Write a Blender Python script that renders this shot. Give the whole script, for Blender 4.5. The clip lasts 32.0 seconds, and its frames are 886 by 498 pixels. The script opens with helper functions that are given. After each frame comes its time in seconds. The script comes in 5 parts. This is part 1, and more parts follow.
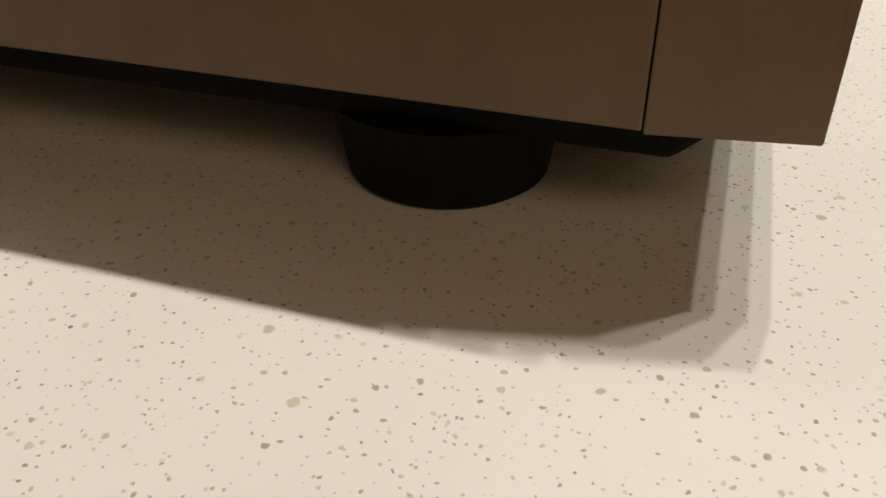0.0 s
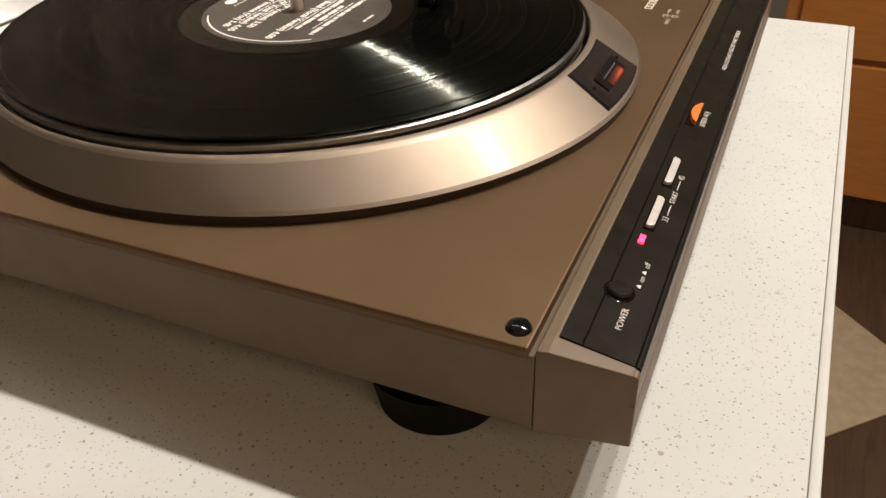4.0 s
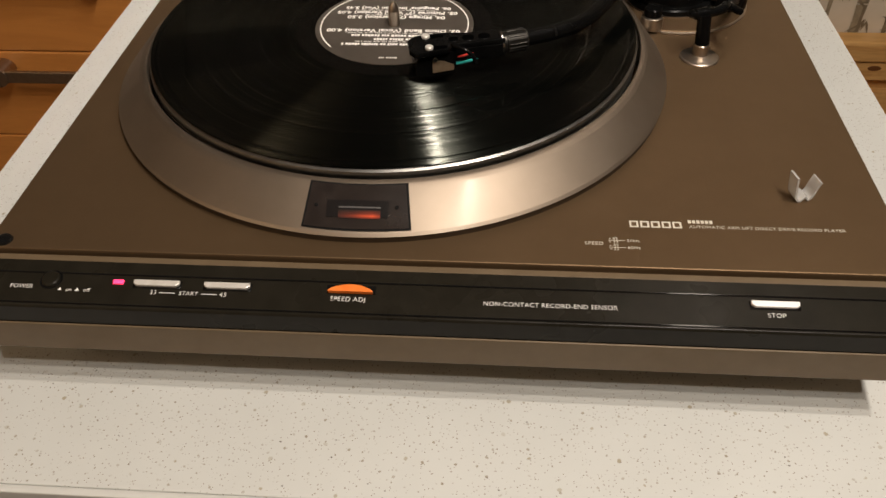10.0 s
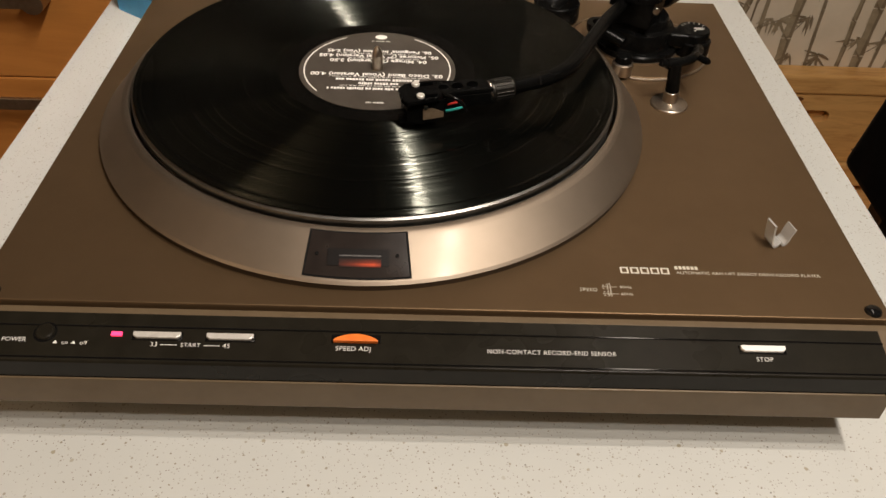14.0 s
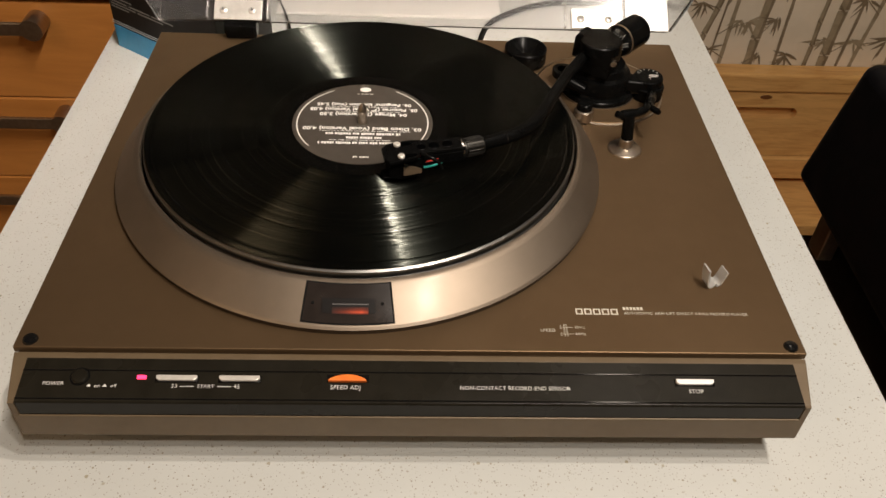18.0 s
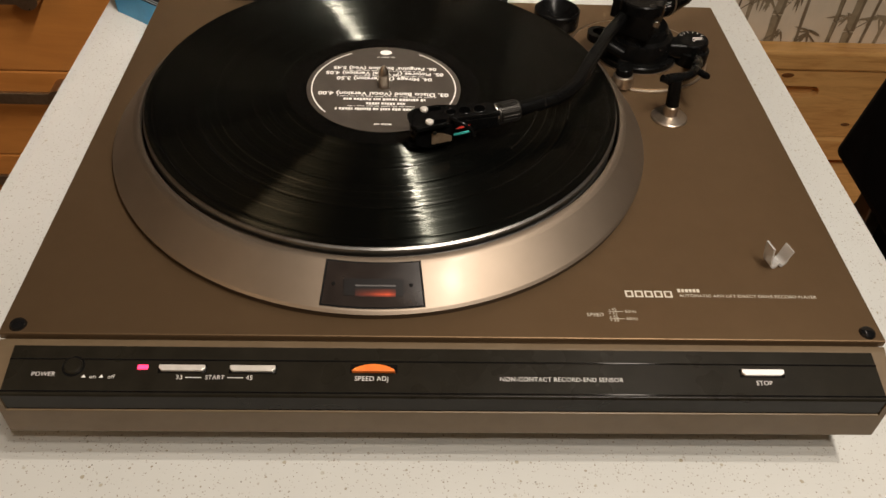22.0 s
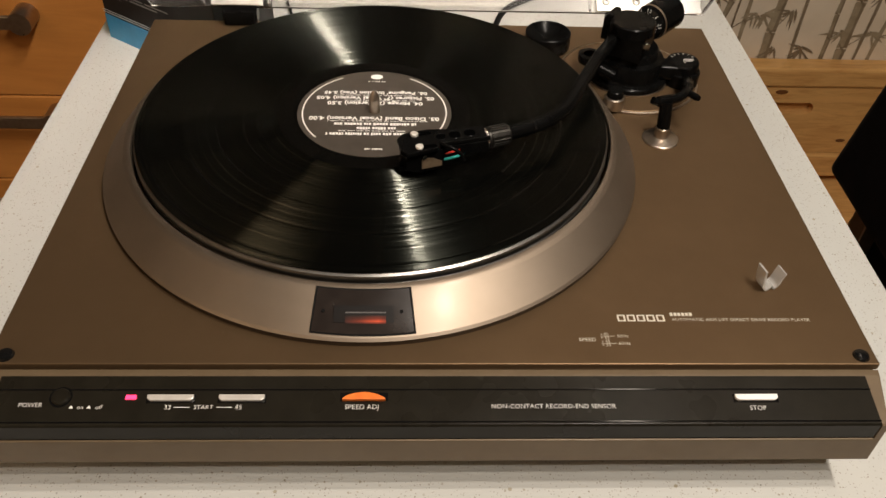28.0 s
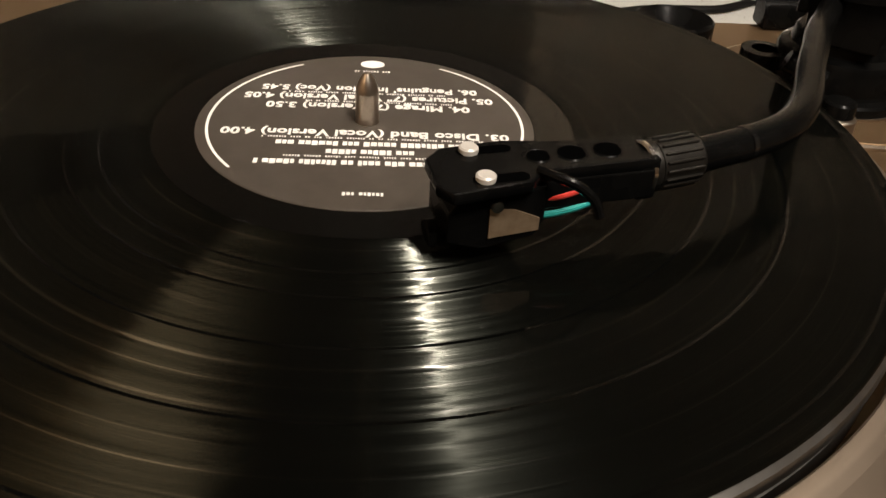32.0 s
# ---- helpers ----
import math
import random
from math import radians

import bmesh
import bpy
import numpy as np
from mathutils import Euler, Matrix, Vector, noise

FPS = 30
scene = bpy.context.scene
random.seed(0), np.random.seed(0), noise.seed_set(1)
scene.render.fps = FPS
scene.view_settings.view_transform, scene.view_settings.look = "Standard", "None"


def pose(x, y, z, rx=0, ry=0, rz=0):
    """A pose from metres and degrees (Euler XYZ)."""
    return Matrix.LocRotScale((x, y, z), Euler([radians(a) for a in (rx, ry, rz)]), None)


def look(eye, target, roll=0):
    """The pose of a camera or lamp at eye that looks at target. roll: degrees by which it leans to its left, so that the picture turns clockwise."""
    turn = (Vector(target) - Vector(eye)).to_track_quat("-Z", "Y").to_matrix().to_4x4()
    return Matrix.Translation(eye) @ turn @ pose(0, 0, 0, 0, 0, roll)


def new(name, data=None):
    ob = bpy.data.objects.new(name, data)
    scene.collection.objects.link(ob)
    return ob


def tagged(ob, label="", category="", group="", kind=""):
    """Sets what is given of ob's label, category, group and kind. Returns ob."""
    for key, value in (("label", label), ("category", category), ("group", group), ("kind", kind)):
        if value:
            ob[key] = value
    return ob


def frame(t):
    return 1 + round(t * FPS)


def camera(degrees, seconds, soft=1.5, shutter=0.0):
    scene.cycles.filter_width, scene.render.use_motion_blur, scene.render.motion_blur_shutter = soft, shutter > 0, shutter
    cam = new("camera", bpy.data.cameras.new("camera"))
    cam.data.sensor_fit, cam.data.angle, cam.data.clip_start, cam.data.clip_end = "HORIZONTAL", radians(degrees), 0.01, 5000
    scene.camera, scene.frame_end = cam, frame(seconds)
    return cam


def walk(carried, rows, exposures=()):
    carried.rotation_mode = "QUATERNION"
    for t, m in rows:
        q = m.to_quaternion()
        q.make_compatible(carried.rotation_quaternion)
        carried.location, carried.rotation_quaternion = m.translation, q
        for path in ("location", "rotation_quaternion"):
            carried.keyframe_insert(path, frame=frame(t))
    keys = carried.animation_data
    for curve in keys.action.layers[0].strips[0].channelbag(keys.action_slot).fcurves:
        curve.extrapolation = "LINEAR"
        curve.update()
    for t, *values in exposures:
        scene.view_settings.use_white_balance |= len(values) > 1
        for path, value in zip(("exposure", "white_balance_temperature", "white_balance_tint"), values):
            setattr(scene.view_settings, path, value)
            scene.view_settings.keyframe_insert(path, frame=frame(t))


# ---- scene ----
cam = camera(56.44, 32.0)
PATH = [
    (0, (-0.3632, 0.0274, 0.0955), (0.8193, 0.4324, -0.7338), -0.39),
    (0.5, (-0.3829, 0.0180, 0.1148), (0.8649, 0.3756, -0.6369), -1.20),
    (1, (-0.3944, 0.0144, 0.1431), (0.8248, 0.3617, -0.6586), -2.63),
    (1.5, (-0.4070, 0.0623, 0.1482), (0.8145, 0.4118, -0.6492), -1.03),
    (2, (-0.4204, 0.1395, 0.1442), (0.8503, 0.5477, -0.5404), 1.34),
    (2.5, (-0.3911, 0.1479, 0.1513), (0.8256, 0.6656, -0.5570), -1.21),
    (3, (-0.4019, 0.1433, 0.1753), (0.8209, 0.6033, -0.5617), -0.50),
    (3.5, (-0.4175, 0.0547, 0.2269), (0.7149, 0.5723, -0.6097), -3.69),
    (4, (-0.4052, -0.0160, 0.2309), (0.7216, 0.4971, -0.6159), -1.78),
    (4.5, (-0.3762, -0.0788, 0.2353), (0.6481, 0.5842, -0.6372), -1.94),
    (6.5, (-0.1046, -0.2019, 0.2860), (0.2542, 0.8251, -0.7467), 1.45),
    (7, (-0.0738, -0.2385, 0.3318), (0.1287, 0.8241, -0.7073), 0.72),
    (7.5, (-0.0390, -0.1990, 0.3237), (0.1539, 0.8559, -0.7251), 3.12),
    (8, (-0.0000, -0.1877, 0.3203), (0.1318, 0.8559, -0.7490), 4.11),
    (8.5, (0.0548, -0.2131, 0.3274), (0.0984, 0.8555, -0.7242), 5.41),
    (9, (0.0738, -0.2182, 0.3292), (-0.0388, 0.8710, -0.6960), 1.76),
    (9.5, (0.0581, -0.2315, 0.3187), (-0.0392, 0.8568, -0.7090), 1.73),
    (10, (0.0294, -0.2470, 0.3359), (-0.0698, 0.8574, -0.6742), -1.70),
    (10.5, (-0.0019, -0.2755, 0.3568), (0.0140, 0.8486, -0.6362), 1.40),
    (11, (-0.0227, -0.2943, 0.3676), (0.0566, 0.8484, -0.6009), 2.91),
    (11.5, (-0.0266, -0.2921, 0.3644), (0.0650, 0.8583, -0.5938), 2.92),
    (12, (-0.0152, -0.2622, 0.3592), (0.0829, 0.8806, -0.6074), 2.65),
    (12.5, (0.0009, -0.2332, 0.3589), (0.0986, 0.9009, -0.6180), 2.48),
    (13, (0.0118, -0.2319, 0.3475), (0.1117, 0.9002, -0.6315), 3.87),
    (13.5, (-0.0011, -0.2364, 0.3462), (0.0396, 0.8870, -0.6470), 2.63),
    (14, (-0.0073, -0.2438, 0.3526), (0.0271, 0.8851, -0.6346), 2.60),
    (14.5, (-0.0177, -0.2539, 0.3677), (0.0237, 0.8823, -0.6108), 3.02),
    (15, (-0.0116, -0.2621, 0.4053), (0.0341, 0.8663, -0.5819), 2.00),
    (15.5, (-0.0104, -0.2819, 0.4339), (0.0369, 0.8450, -0.5549), 1.95),
    (17.5, (-0.0028, -0.2755, 0.4325), (0.0527, 0.8277, -0.5823), 2.62),
    (18, (-0.0055, -0.2647, 0.4257), (0.0557, 0.8357, -0.5919), 2.99),
    (18.5, (-0.0091, -0.2582, 0.4221), (0.0531, 0.8461, -0.5912), 3.58),
    (19, (-0.0110, -0.2424, 0.4085), (0.0486, 0.8571, -0.6101), 3.68),
    (19.5, (-0.0146, -0.2211, 0.3937), (0.0497, 0.8700, -0.6336), 3.47),
    (20, (-0.0167, -0.2133, 0.3879), (0.0507, 0.8738, -0.6434), 3.42),
    (20.5, (-0.0182, -0.2175, 0.3813), (0.0481, 0.8632, -0.6569), 3.27),
    (21, (-0.0168, -0.2190, 0.3772), (0.0526, 0.8602, -0.6623), 3.23),
    (21.5, (-0.0177, -0.2261, 0.3781), (0.0419, 0.8586, -0.6562), 2.88),
    (22, (-0.0206, -0.2312, 0.3865), (0.0365, 0.8519, -0.6497), 2.87),
    (22.5, (-0.0241, -0.2346, 0.3959), (0.0364, 0.8683, -0.6191), 3.13),
    (23, (-0.0237, -0.2385, 0.3965), (0.0359, 0.8788, -0.6025), 3.12),
    (23.5, (-0.0216, -0.2402, 0.3965), (0.0327, 0.8785, -0.6012), 2.77),
    (24, (-0.0196, -0.2396, 0.3973), (0.0384, 0.8779, -0.6016), 2.66),
    (24.5, (-0.0195, -0.2370, 0.3959), (0.0388, 0.8793, -0.6044), 2.58),
    (25, (-0.0191, -0.2324, 0.3949), (0.0402, 0.8815, -0.6080), 2.58),
    (25.5, (-0.0183, -0.2289, 0.3923), (0.0442, 0.8840, -0.6115), 2.64),
    (27.5, (-0.0164, -0.2261, 0.3883), (0.0446, 0.8790, -0.6241), 2.46),
    (28, (-0.0161, -0.2267, 0.3886), (0.0427, 0.8774, -0.6250), 2.40),
    (28.5, (-0.0151, -0.2279, 0.3885), (0.0430, 0.8764, -0.6250), 2.30),
    (29, (-0.0159, -0.2308, 0.3873), (0.0398, 0.8775, -0.6219), 2.26),
    (29.5, (-0.0216, -0.2080, 0.3308), (0.0484, 1.0299, -0.5133), 2.56),
    (30, (-0.0473, -0.1662, 0.2812), (0.0163, 1.1403, -0.4530), 2.39),
    (30.5, (-0.0479, -0.1245, 0.2552), (0.0250, 1.1816, -0.4790), 2.10),
    (31, (-0.0343, -0.0575, 0.2290), (0.0459, 1.2279, -0.5399), 2.22),
    (31.5, (-0.0299, -0.0164, 0.2066), (0.0663, 1.2224, -0.6337), 3.37),
    (32, (-0.0298, 0.0061, 0.2024), (0.0513, 1.2295, -0.6617), 3.53),
]
walk(cam, [(t, look(eye, target, roll)) for t, eye, target, roll in PATH], exposures=[(0.0, 0.04, 6150, 10), (1.0, -0.06, 6150, 10), (1.4, 0.06, 6150, 10), (2.0, 0.25, 6400, 10), (3.2, 0.36, 6620, 10), (4.0, 0.05, 6150, 10), (6.5, -0.48, 6350, 10), (8.0, -0.40, 6350, 10), (11.0, -0.34, 6250, 10), (15.0, -0.36, 6350, 10), (20.0, -0.34, 6350, 10), (29.0, -0.36, 6400, 10), (30.2, -0.4, 6450, 10), (31.0, -0.15, 6100, 10), (32.0, -0.1, 6350, 10)])

# ---- light ----
world = bpy.data.worlds.new("room_air")
scene.world = world
world.use_nodes = True
world.node_tree.nodes["Background"].inputs[0].default_value = (1.0, 0.86, 0.70, 1)
world.node_tree.nodes["Background"].inputs[1].default_value = 0.03
scene.view_settings.exposure = 0.0


# ---- materials ----
def mat(name, colour, rough=0.5, metal=0.0, spec=0.5, emit=None, emit_power=0.0):
    m = bpy.data.materials.new(name)
    m.use_nodes = True
    b = m.node_tree.nodes["Principled BSDF"]
    b.inputs["Base Color"].default_value = (*colour, 1)
    b.inputs["Roughness"].default_value = rough
    b.inputs["Metallic"].default_value = metal
    b.inputs["Specular IOR Level"].default_value = spec
    if emit:
        b.inputs["Emission Color"].default_value = (*emit, 1)
        b.inputs["Emission Strength"].default_value = emit_power
    return m


def nodes_of(m):
    nt = m.node_tree
    return nt.nodes, nt.links, nt.nodes["Principled BSDF"]


def noise_node(m, scale, detail=4.0, stretch=None, rough=0.6):
    n, l, b = nodes_of(m)
    tc = n.new("ShaderNodeTexCoord")
    t = n.new("ShaderNodeTexNoise")
    t.inputs["Scale"].default_value, t.inputs["Detail"].default_value, t.inputs["Roughness"].default_value = scale, detail, rough
    if stretch:
        mp = n.new("ShaderNodeMapping")
        mp.inputs["Scale"].default_value = stretch
        l.new(tc.outputs["Object"], mp.inputs[0])
        l.new(mp.outputs[0], t.inputs["Vector"])
    else:
        l.new(tc.outputs["Object"], t.inputs["Vector"])
    return t


def ramp(m, source, stops):
    n, l, b = nodes_of(m)
    r = n.new("ShaderNodeValToRGB")
    while len(r.color_ramp.elements) < len(stops):
        r.color_ramp.elements.new(0.5)
    for e, (p, c) in zip(r.color_ramp.elements, stops):
        e.position, e.color = p, (c, c, c, 1) if not isinstance(c, tuple) else (*c, 1)
    l.new(source, r.inputs[0])
    return r.outputs[0]


def bump(m, source, strength, distance=0.001):
    n, l, b = nodes_of(m)
    k = n.new("ShaderNodeBump")
    k.inputs["Strength"].default_value, k.inputs["Distance"].default_value = strength, distance
    l.new(source, k.inputs["Height"])
    l.new(k.outputs[0], b.inputs["Normal"])


def vary(m, scale, dark, light, rough=None, stretch=None, bumpy=0.0, fine=None):
    """Two-scale variation of colour, gloss and relief."""
    n, l, b = nodes_of(m)
    t = noise_node(m, scale, 5.0, stretch)
    l.new(ramp(m, t.outputs[0], [(0.3, dark), (0.7, light)]), b.inputs["Base Color"])
    if rough:
        t2 = noise_node(m, scale * 0.23, 3.0)
        l.new(ramp(m, t2.outputs[0], [(0.3, rough[0]), (0.7, rough[1])]), b.inputs["Roughness"])
    if bumpy:
        t3 = noise_node(m, fine or scale * 6, 2.0)
        bump(m, t3.outputs[0], bumpy, 0.0004)
    return m


BROWN = vary(mat("brown_lacquered_metal", (0.1, 0.07, 0.05), 0.47, 0.72, 0.30), 55, (0.137, 0.0878, 0.0462), (0.148, 0.0952, 0.0507), (0.45, 0.50), bumpy=0.05, fine=2600)
BROWN_SIDE = vary(mat("brown_painted_plinth", (0.1, 0.075, 0.05), 0.45, 0.12), 70, (0.118, 0.083, 0.047), (0.140, 0.100, 0.058), (0.38, 0.50), bumpy=0.06, fine=2400)
CHAMPAGNE = vary(mat("champagne_satin_metal", (0.3, 0.23, 0.17), 0.3, 1.0), 60, (0.236, 0.191, 0.146), (0.256, 0.209, 0.162), (0.49, 0.53), bumpy=0.03, fine=3000)
b_ = nodes_of(CHAMPAGNE)[2]
b_.inputs["Coat Weight"].default_value, b_.inputs["Coat Roughness"].default_value = 0.12, 0.18
PANEL = vary(mat("black_panel_plastic", (0.015, 0.014, 0.012), 0.25, 0.0, 0.16), 90, (0.0105, 0.0090, 0.0062), (0.0155, 0.0135, 0.0095), (0.24, 0.36))
BLACK = vary(mat("black_plastic", (0.004, 0.004, 0.004), 0.3, 0.0, 0.075), 120, (0.002, 0.002, 0.002), (0.004, 0.004, 0.0038), (0.18, 0.3))
RUBBER = vary(mat("black_rubber", (0.01, 0.01, 0.01), 0.75, 0.0, 0.15), 150, (0.003, 0.003, 0.0028), (0.006, 0.0055, 0.005), (0.6, 0.8))
HOLE = mat("dark_bore", (0.001, 0.001, 0.001), 0.9, 0.0, 0.0)
GLOSS = mat("gloss_black", (0.006, 0.006, 0.006), 0.08)
CHROME = vary(mat("bright_metal", (0.75, 0.72, 0.68), 0.15, 1.0), 200, (0.68, 0.65, 0.61), (0.8, 0.77, 0.73), (0.1, 0.24))
STEEL = vary(mat("satin_metal", (0.5, 0.45, 0.4), 0.3, 1.0), 180, (0.36, 0.31, 0.255), (0.46, 0.40, 0.335), (0.27, 0.40))
PLATTER = vary(mat("platter_aluminium", (0.5, 0.47, 0.43), 0.25, 1.0), 160, (0.25, 0.24, 0.225), (0.31, 0.30, 0.28), (0.30, 0.40))
INK = mat("cream_ink", (0.62, 0.58, 0.48), 0.6)
INK_WHITE = mat("white_ink", (0.8, 0.78, 0.74), 0.6)
PRINT_GREY = mat("pale_grey_print", (0.50, 0.49, 0.475), 0.7)
PRINT_FAINT = mat("faint_grey_print", (0.745, 0.725, 0.69), 0.7)
INK_GREY = mat("grey_ink", (0.25, 0.24, 0.23), 0.7)
BUTTON = vary(mat("silver_button", (0.6, 0.57, 0.52), 0.35, 0.30), 250, (0.58, 0.55, 0.50), (0.68, 0.65, 0.6), (0.3, 0.42))
BUTTON_WHITE = mat("white_button", (0.85, 0.83, 0.8), 0.35)
ORANGE = vary(mat("orange_plastic", (0.75, 0.17, 0.02), 0.35), 200, (0.70, 0.15, 0.015), (0.80, 0.20, 0.03), (0.3, 0.45))
LED = mat("pink_led", (0.8, 0.05, 0.25), 0.4, emit=(1.0, 0.035, 0.085), emit_power=2.7)
def lit_strip(name, power):
    """Strobe light behind smoked plastic: bright in the middle, fading out."""
    m = mat(name, (0.020, 0.016, 0.014), 0.2, 0.0, 0.6)
    n, l, b = nodes_of(m)
    tc = n.new("ShaderNodeTexCoord")
    sep = n.new("ShaderNodeSeparateXYZ")
    l.new(tc.outputs["Generated"], sep.inputs[0])
    gx = ramp(m, sep.outputs[0], [(0.0, 0.08), (0.35, 0.30), (0.82, 1.0), (1.0, 0.45)])
    gy = ramp(m, sep.outputs[1], [(0.0, 0.1), (0.3, 1.0), (0.55, 0.45), (1.0, 0.0)])
    t = noise_node(m, 260, 3.0, (0.2, 1, 1))
    k = n.new("ShaderNodeMath")
    k.operation = "MULTIPLY"
    l.new(gx, k.inputs[0])
    l.new(gy, k.inputs[1])
    k2 = n.new("ShaderNodeMath")
    k2.operation = "MULTIPLY"
    l.new(k.outputs[0], k2.inputs[0])
    l.new(t.outputs[0], k2.inputs[1])
    k3 = n.new("ShaderNodeMath")
    k3.operation = "MULTIPLY"
    k3.inputs[1].default_value = power
    l.new(k2.outputs[0], k3.inputs[0])
    l.new(k3.outputs[0], b.inputs["Emission Strength"])
    b.inputs["Emission Color"].default_value = (1.0, 0.10, 0.025, 1)
    return m


LED_RED = mat("red_indicator", (0.6, 0.02, 0.05), 0.4, emit=(1.0, 0.03, 0.12), emit_power=5.0)
GLOW_SOFT = lit_strip("soft_strobe_glow", 1.7)
GLOW_LINE = lit_strip("soft_strobe_line", 1.1)
STROBE_DARK = mat("strobe_recess", (0.008, 0.0065, 0.006), 0.25, 0.0, 0.4)
# faint upper part of the strobe glow, put into a grey colour
GLOW_GREY = mat("grey_glow_top", (0.050, 0.045, 0.043), 0.5)
SMOKED = vary(mat("smoked_window", (0.02, 0.016, 0.014), 0.1, 0.0, 0.8), 60, (0.014, 0.011, 0.010), (0.030, 0.024, 0.021), (0.06, 0.2))
HINGE = vary(mat("zinc_plated_steel", (0.7, 0.68, 0.65), 0.35, 0.7), 180, (0.66, 0.64, 0.60), (0.76, 0.74, 0.70), (0.28, 0.42))
RIM = vary(mat("dark_brown_rim", (0.03, 0.018, 0.009), 0.5), 80, (0.022, 0.013, 0.006), (0.032, 0.02, 0.011))
FROST = mat("clear_frosted_plastic", (0.84, 0.83, 0.80), 0.25)
n_, l_, b_ = nodes_of(FROST)
b_.inputs["Transmission Weight"].default_value = 0.62


def acrylic():
    """Clear acrylic with slightly rubbed faces."""
    m = mat("smoky_acrylic", (0.955, 0.95, 0.945), 0.06)
    n, l, b = nodes_of(m)
    b.inputs["Transmission Weight"].default_value, b.inputs["IOR"].default_value = 1.0, 1.49
    b.inputs["Coat Weight"].default_value, b.inputs["Coat Roughness"].default_value, b.inputs["Coat IOR"].default_value = 0.8, 0.16, 1.5
    return m


ACRYLIC = acrylic()


def vinyl():
    """Pressed vinyl: flat black lands between two walls of fine grooves that lean in and out."""
    m = mat("black_vinyl", (0.0012, 0.0013, 0.0011), 0.07, 0.0, 0.03)
    n, l, b = nodes_of(m)
    tc = n.new("ShaderNodeTexCoord")
    flat = n.new("ShaderNodeVectorMath")
    flat.operation = "MULTIPLY"
    flat.inputs[1].default_value = (1, 1, 0)
    l.new(tc.outputs["Object"], flat.inputs[0])
    ln = n.new("ShaderNodeVectorMath")
    ln.operation = "LENGTH"
    l.new(flat.outputs[0], ln.inputs[0])
    out = n.new("ShaderNodeVectorMath")
    out.operation = "NORMALIZE"
    l.new(flat.outputs[0], out.inputs[0])
    cross = n.new("ShaderNodeVectorMath")
    cross.operation = "CROSS_PRODUCT"
    cross.inputs[0].default_value = (0, 0, 1)
    l.new(out.outputs[0], cross.inputs[1])
    w = n.new("ShaderNodeTexNoise")
    w.noise_dimensions = "1D"
    w.inputs["Scale"].default_value, w.inputs["Detail"].default_value, w.inputs["Roughness"].default_value = 230.0, 8.0, 0.8
    l.new(ln.outputs["Value"], w.inputs["W"])
    gain = ramp(m, w.outputs[0], [(0.36, (0.0045, 0.0048, 0.0041)), (0.58, (0.0135, 0.0139, 0.0124)), (0.74, (0.075, 0.0754, 0.070))])
    # each turn of the groove wanders a little sideways
    sway = n.new("ShaderNodeTexNoise")
    sway.noise_dimensions = "1D"
    sway.inputs["Scale"].default_value, sway.inputs["Detail"].default_value, sway.inputs["Roughness"].default_value = 420.0, 6.0, 0.75
    l.new(ln.outputs["Value"], sway.inputs["W"])
    off = n.new("ShaderNodeMapRange")
    off.inputs[1].default_value, off.inputs[2].default_value, off.inputs[3].default_value, off.inputs[4].default_value = 0.25, 0.75, -0.050, 0.050
    l.new(sway.outputs[0], off.inputs[0])
    side = n.new("ShaderNodeVectorMath")
    side.operation = "SCALE"
    l.new(cross.outputs[0], side.inputs[0])
    l.new(off.outputs[0], side.inputs["Scale"])
    up = n.new("ShaderNodeVectorMath")
    up.operation = "ADD"
    up.inputs[1].default_value = (0, 0, 1)
    l.new(side.outputs[0], up.inputs[0])
    surface = b.outputs[0]
    for lean in (-0.92, 0.92):
        tilt = n.new("ShaderNodeVectorMath")
        tilt.operation = "MULTIPLY_ADD"
        tilt.inputs[1].default_value = (lean, lean, lean)
        l.new(out.outputs[0], tilt.inputs[0])
        l.new(up.outputs[0], tilt.inputs[2])
        unit = n.new("ShaderNodeVectorMath")
        unit.operation = "NORMALIZE"
        l.new(tilt.outputs[0], unit.inputs[0])
        for rough, own in ((0.155, True), (0.27, False)):
            g = n.new("ShaderNodeBsdfAnisotropic")
            g.distribution = "GGX"
            g.inputs["Roughness"].default_value, g.inputs["Anisotropy"].default_value = rough, 0.50
            g.inputs["Color"].default_value = (0.0027, 0.0030, 0.0024, 1)
            if own:
                l.new(gain, g.inputs["Color"])
            l.new(unit.outputs[0], g.inputs["Normal"])
            l.new(cross.outputs[0], g.inputs["Tangent"])
            add = n.new("ShaderNodeAddShader")
            l.new(surface, add.inputs[0])
            l.new(g.outputs[0], add.inputs[1])
            surface = add.outputs[0]
    l.new(surface, n["Material Output"].inputs["Surface"])
    return m


VINYL = vinyl()
VINYL_SMOOTH = mat("smooth_vinyl", (0.0015, 0.0016, 0.0014), 0.05, 0.0, 0.30)
LABEL = vary(mat("dark_paper_label", (0.02, 0.017, 0.014), 0.5), 120, (0.040, 0.0325, 0.025), (0.054, 0.0445, 0.035), (0.42, 0.55))


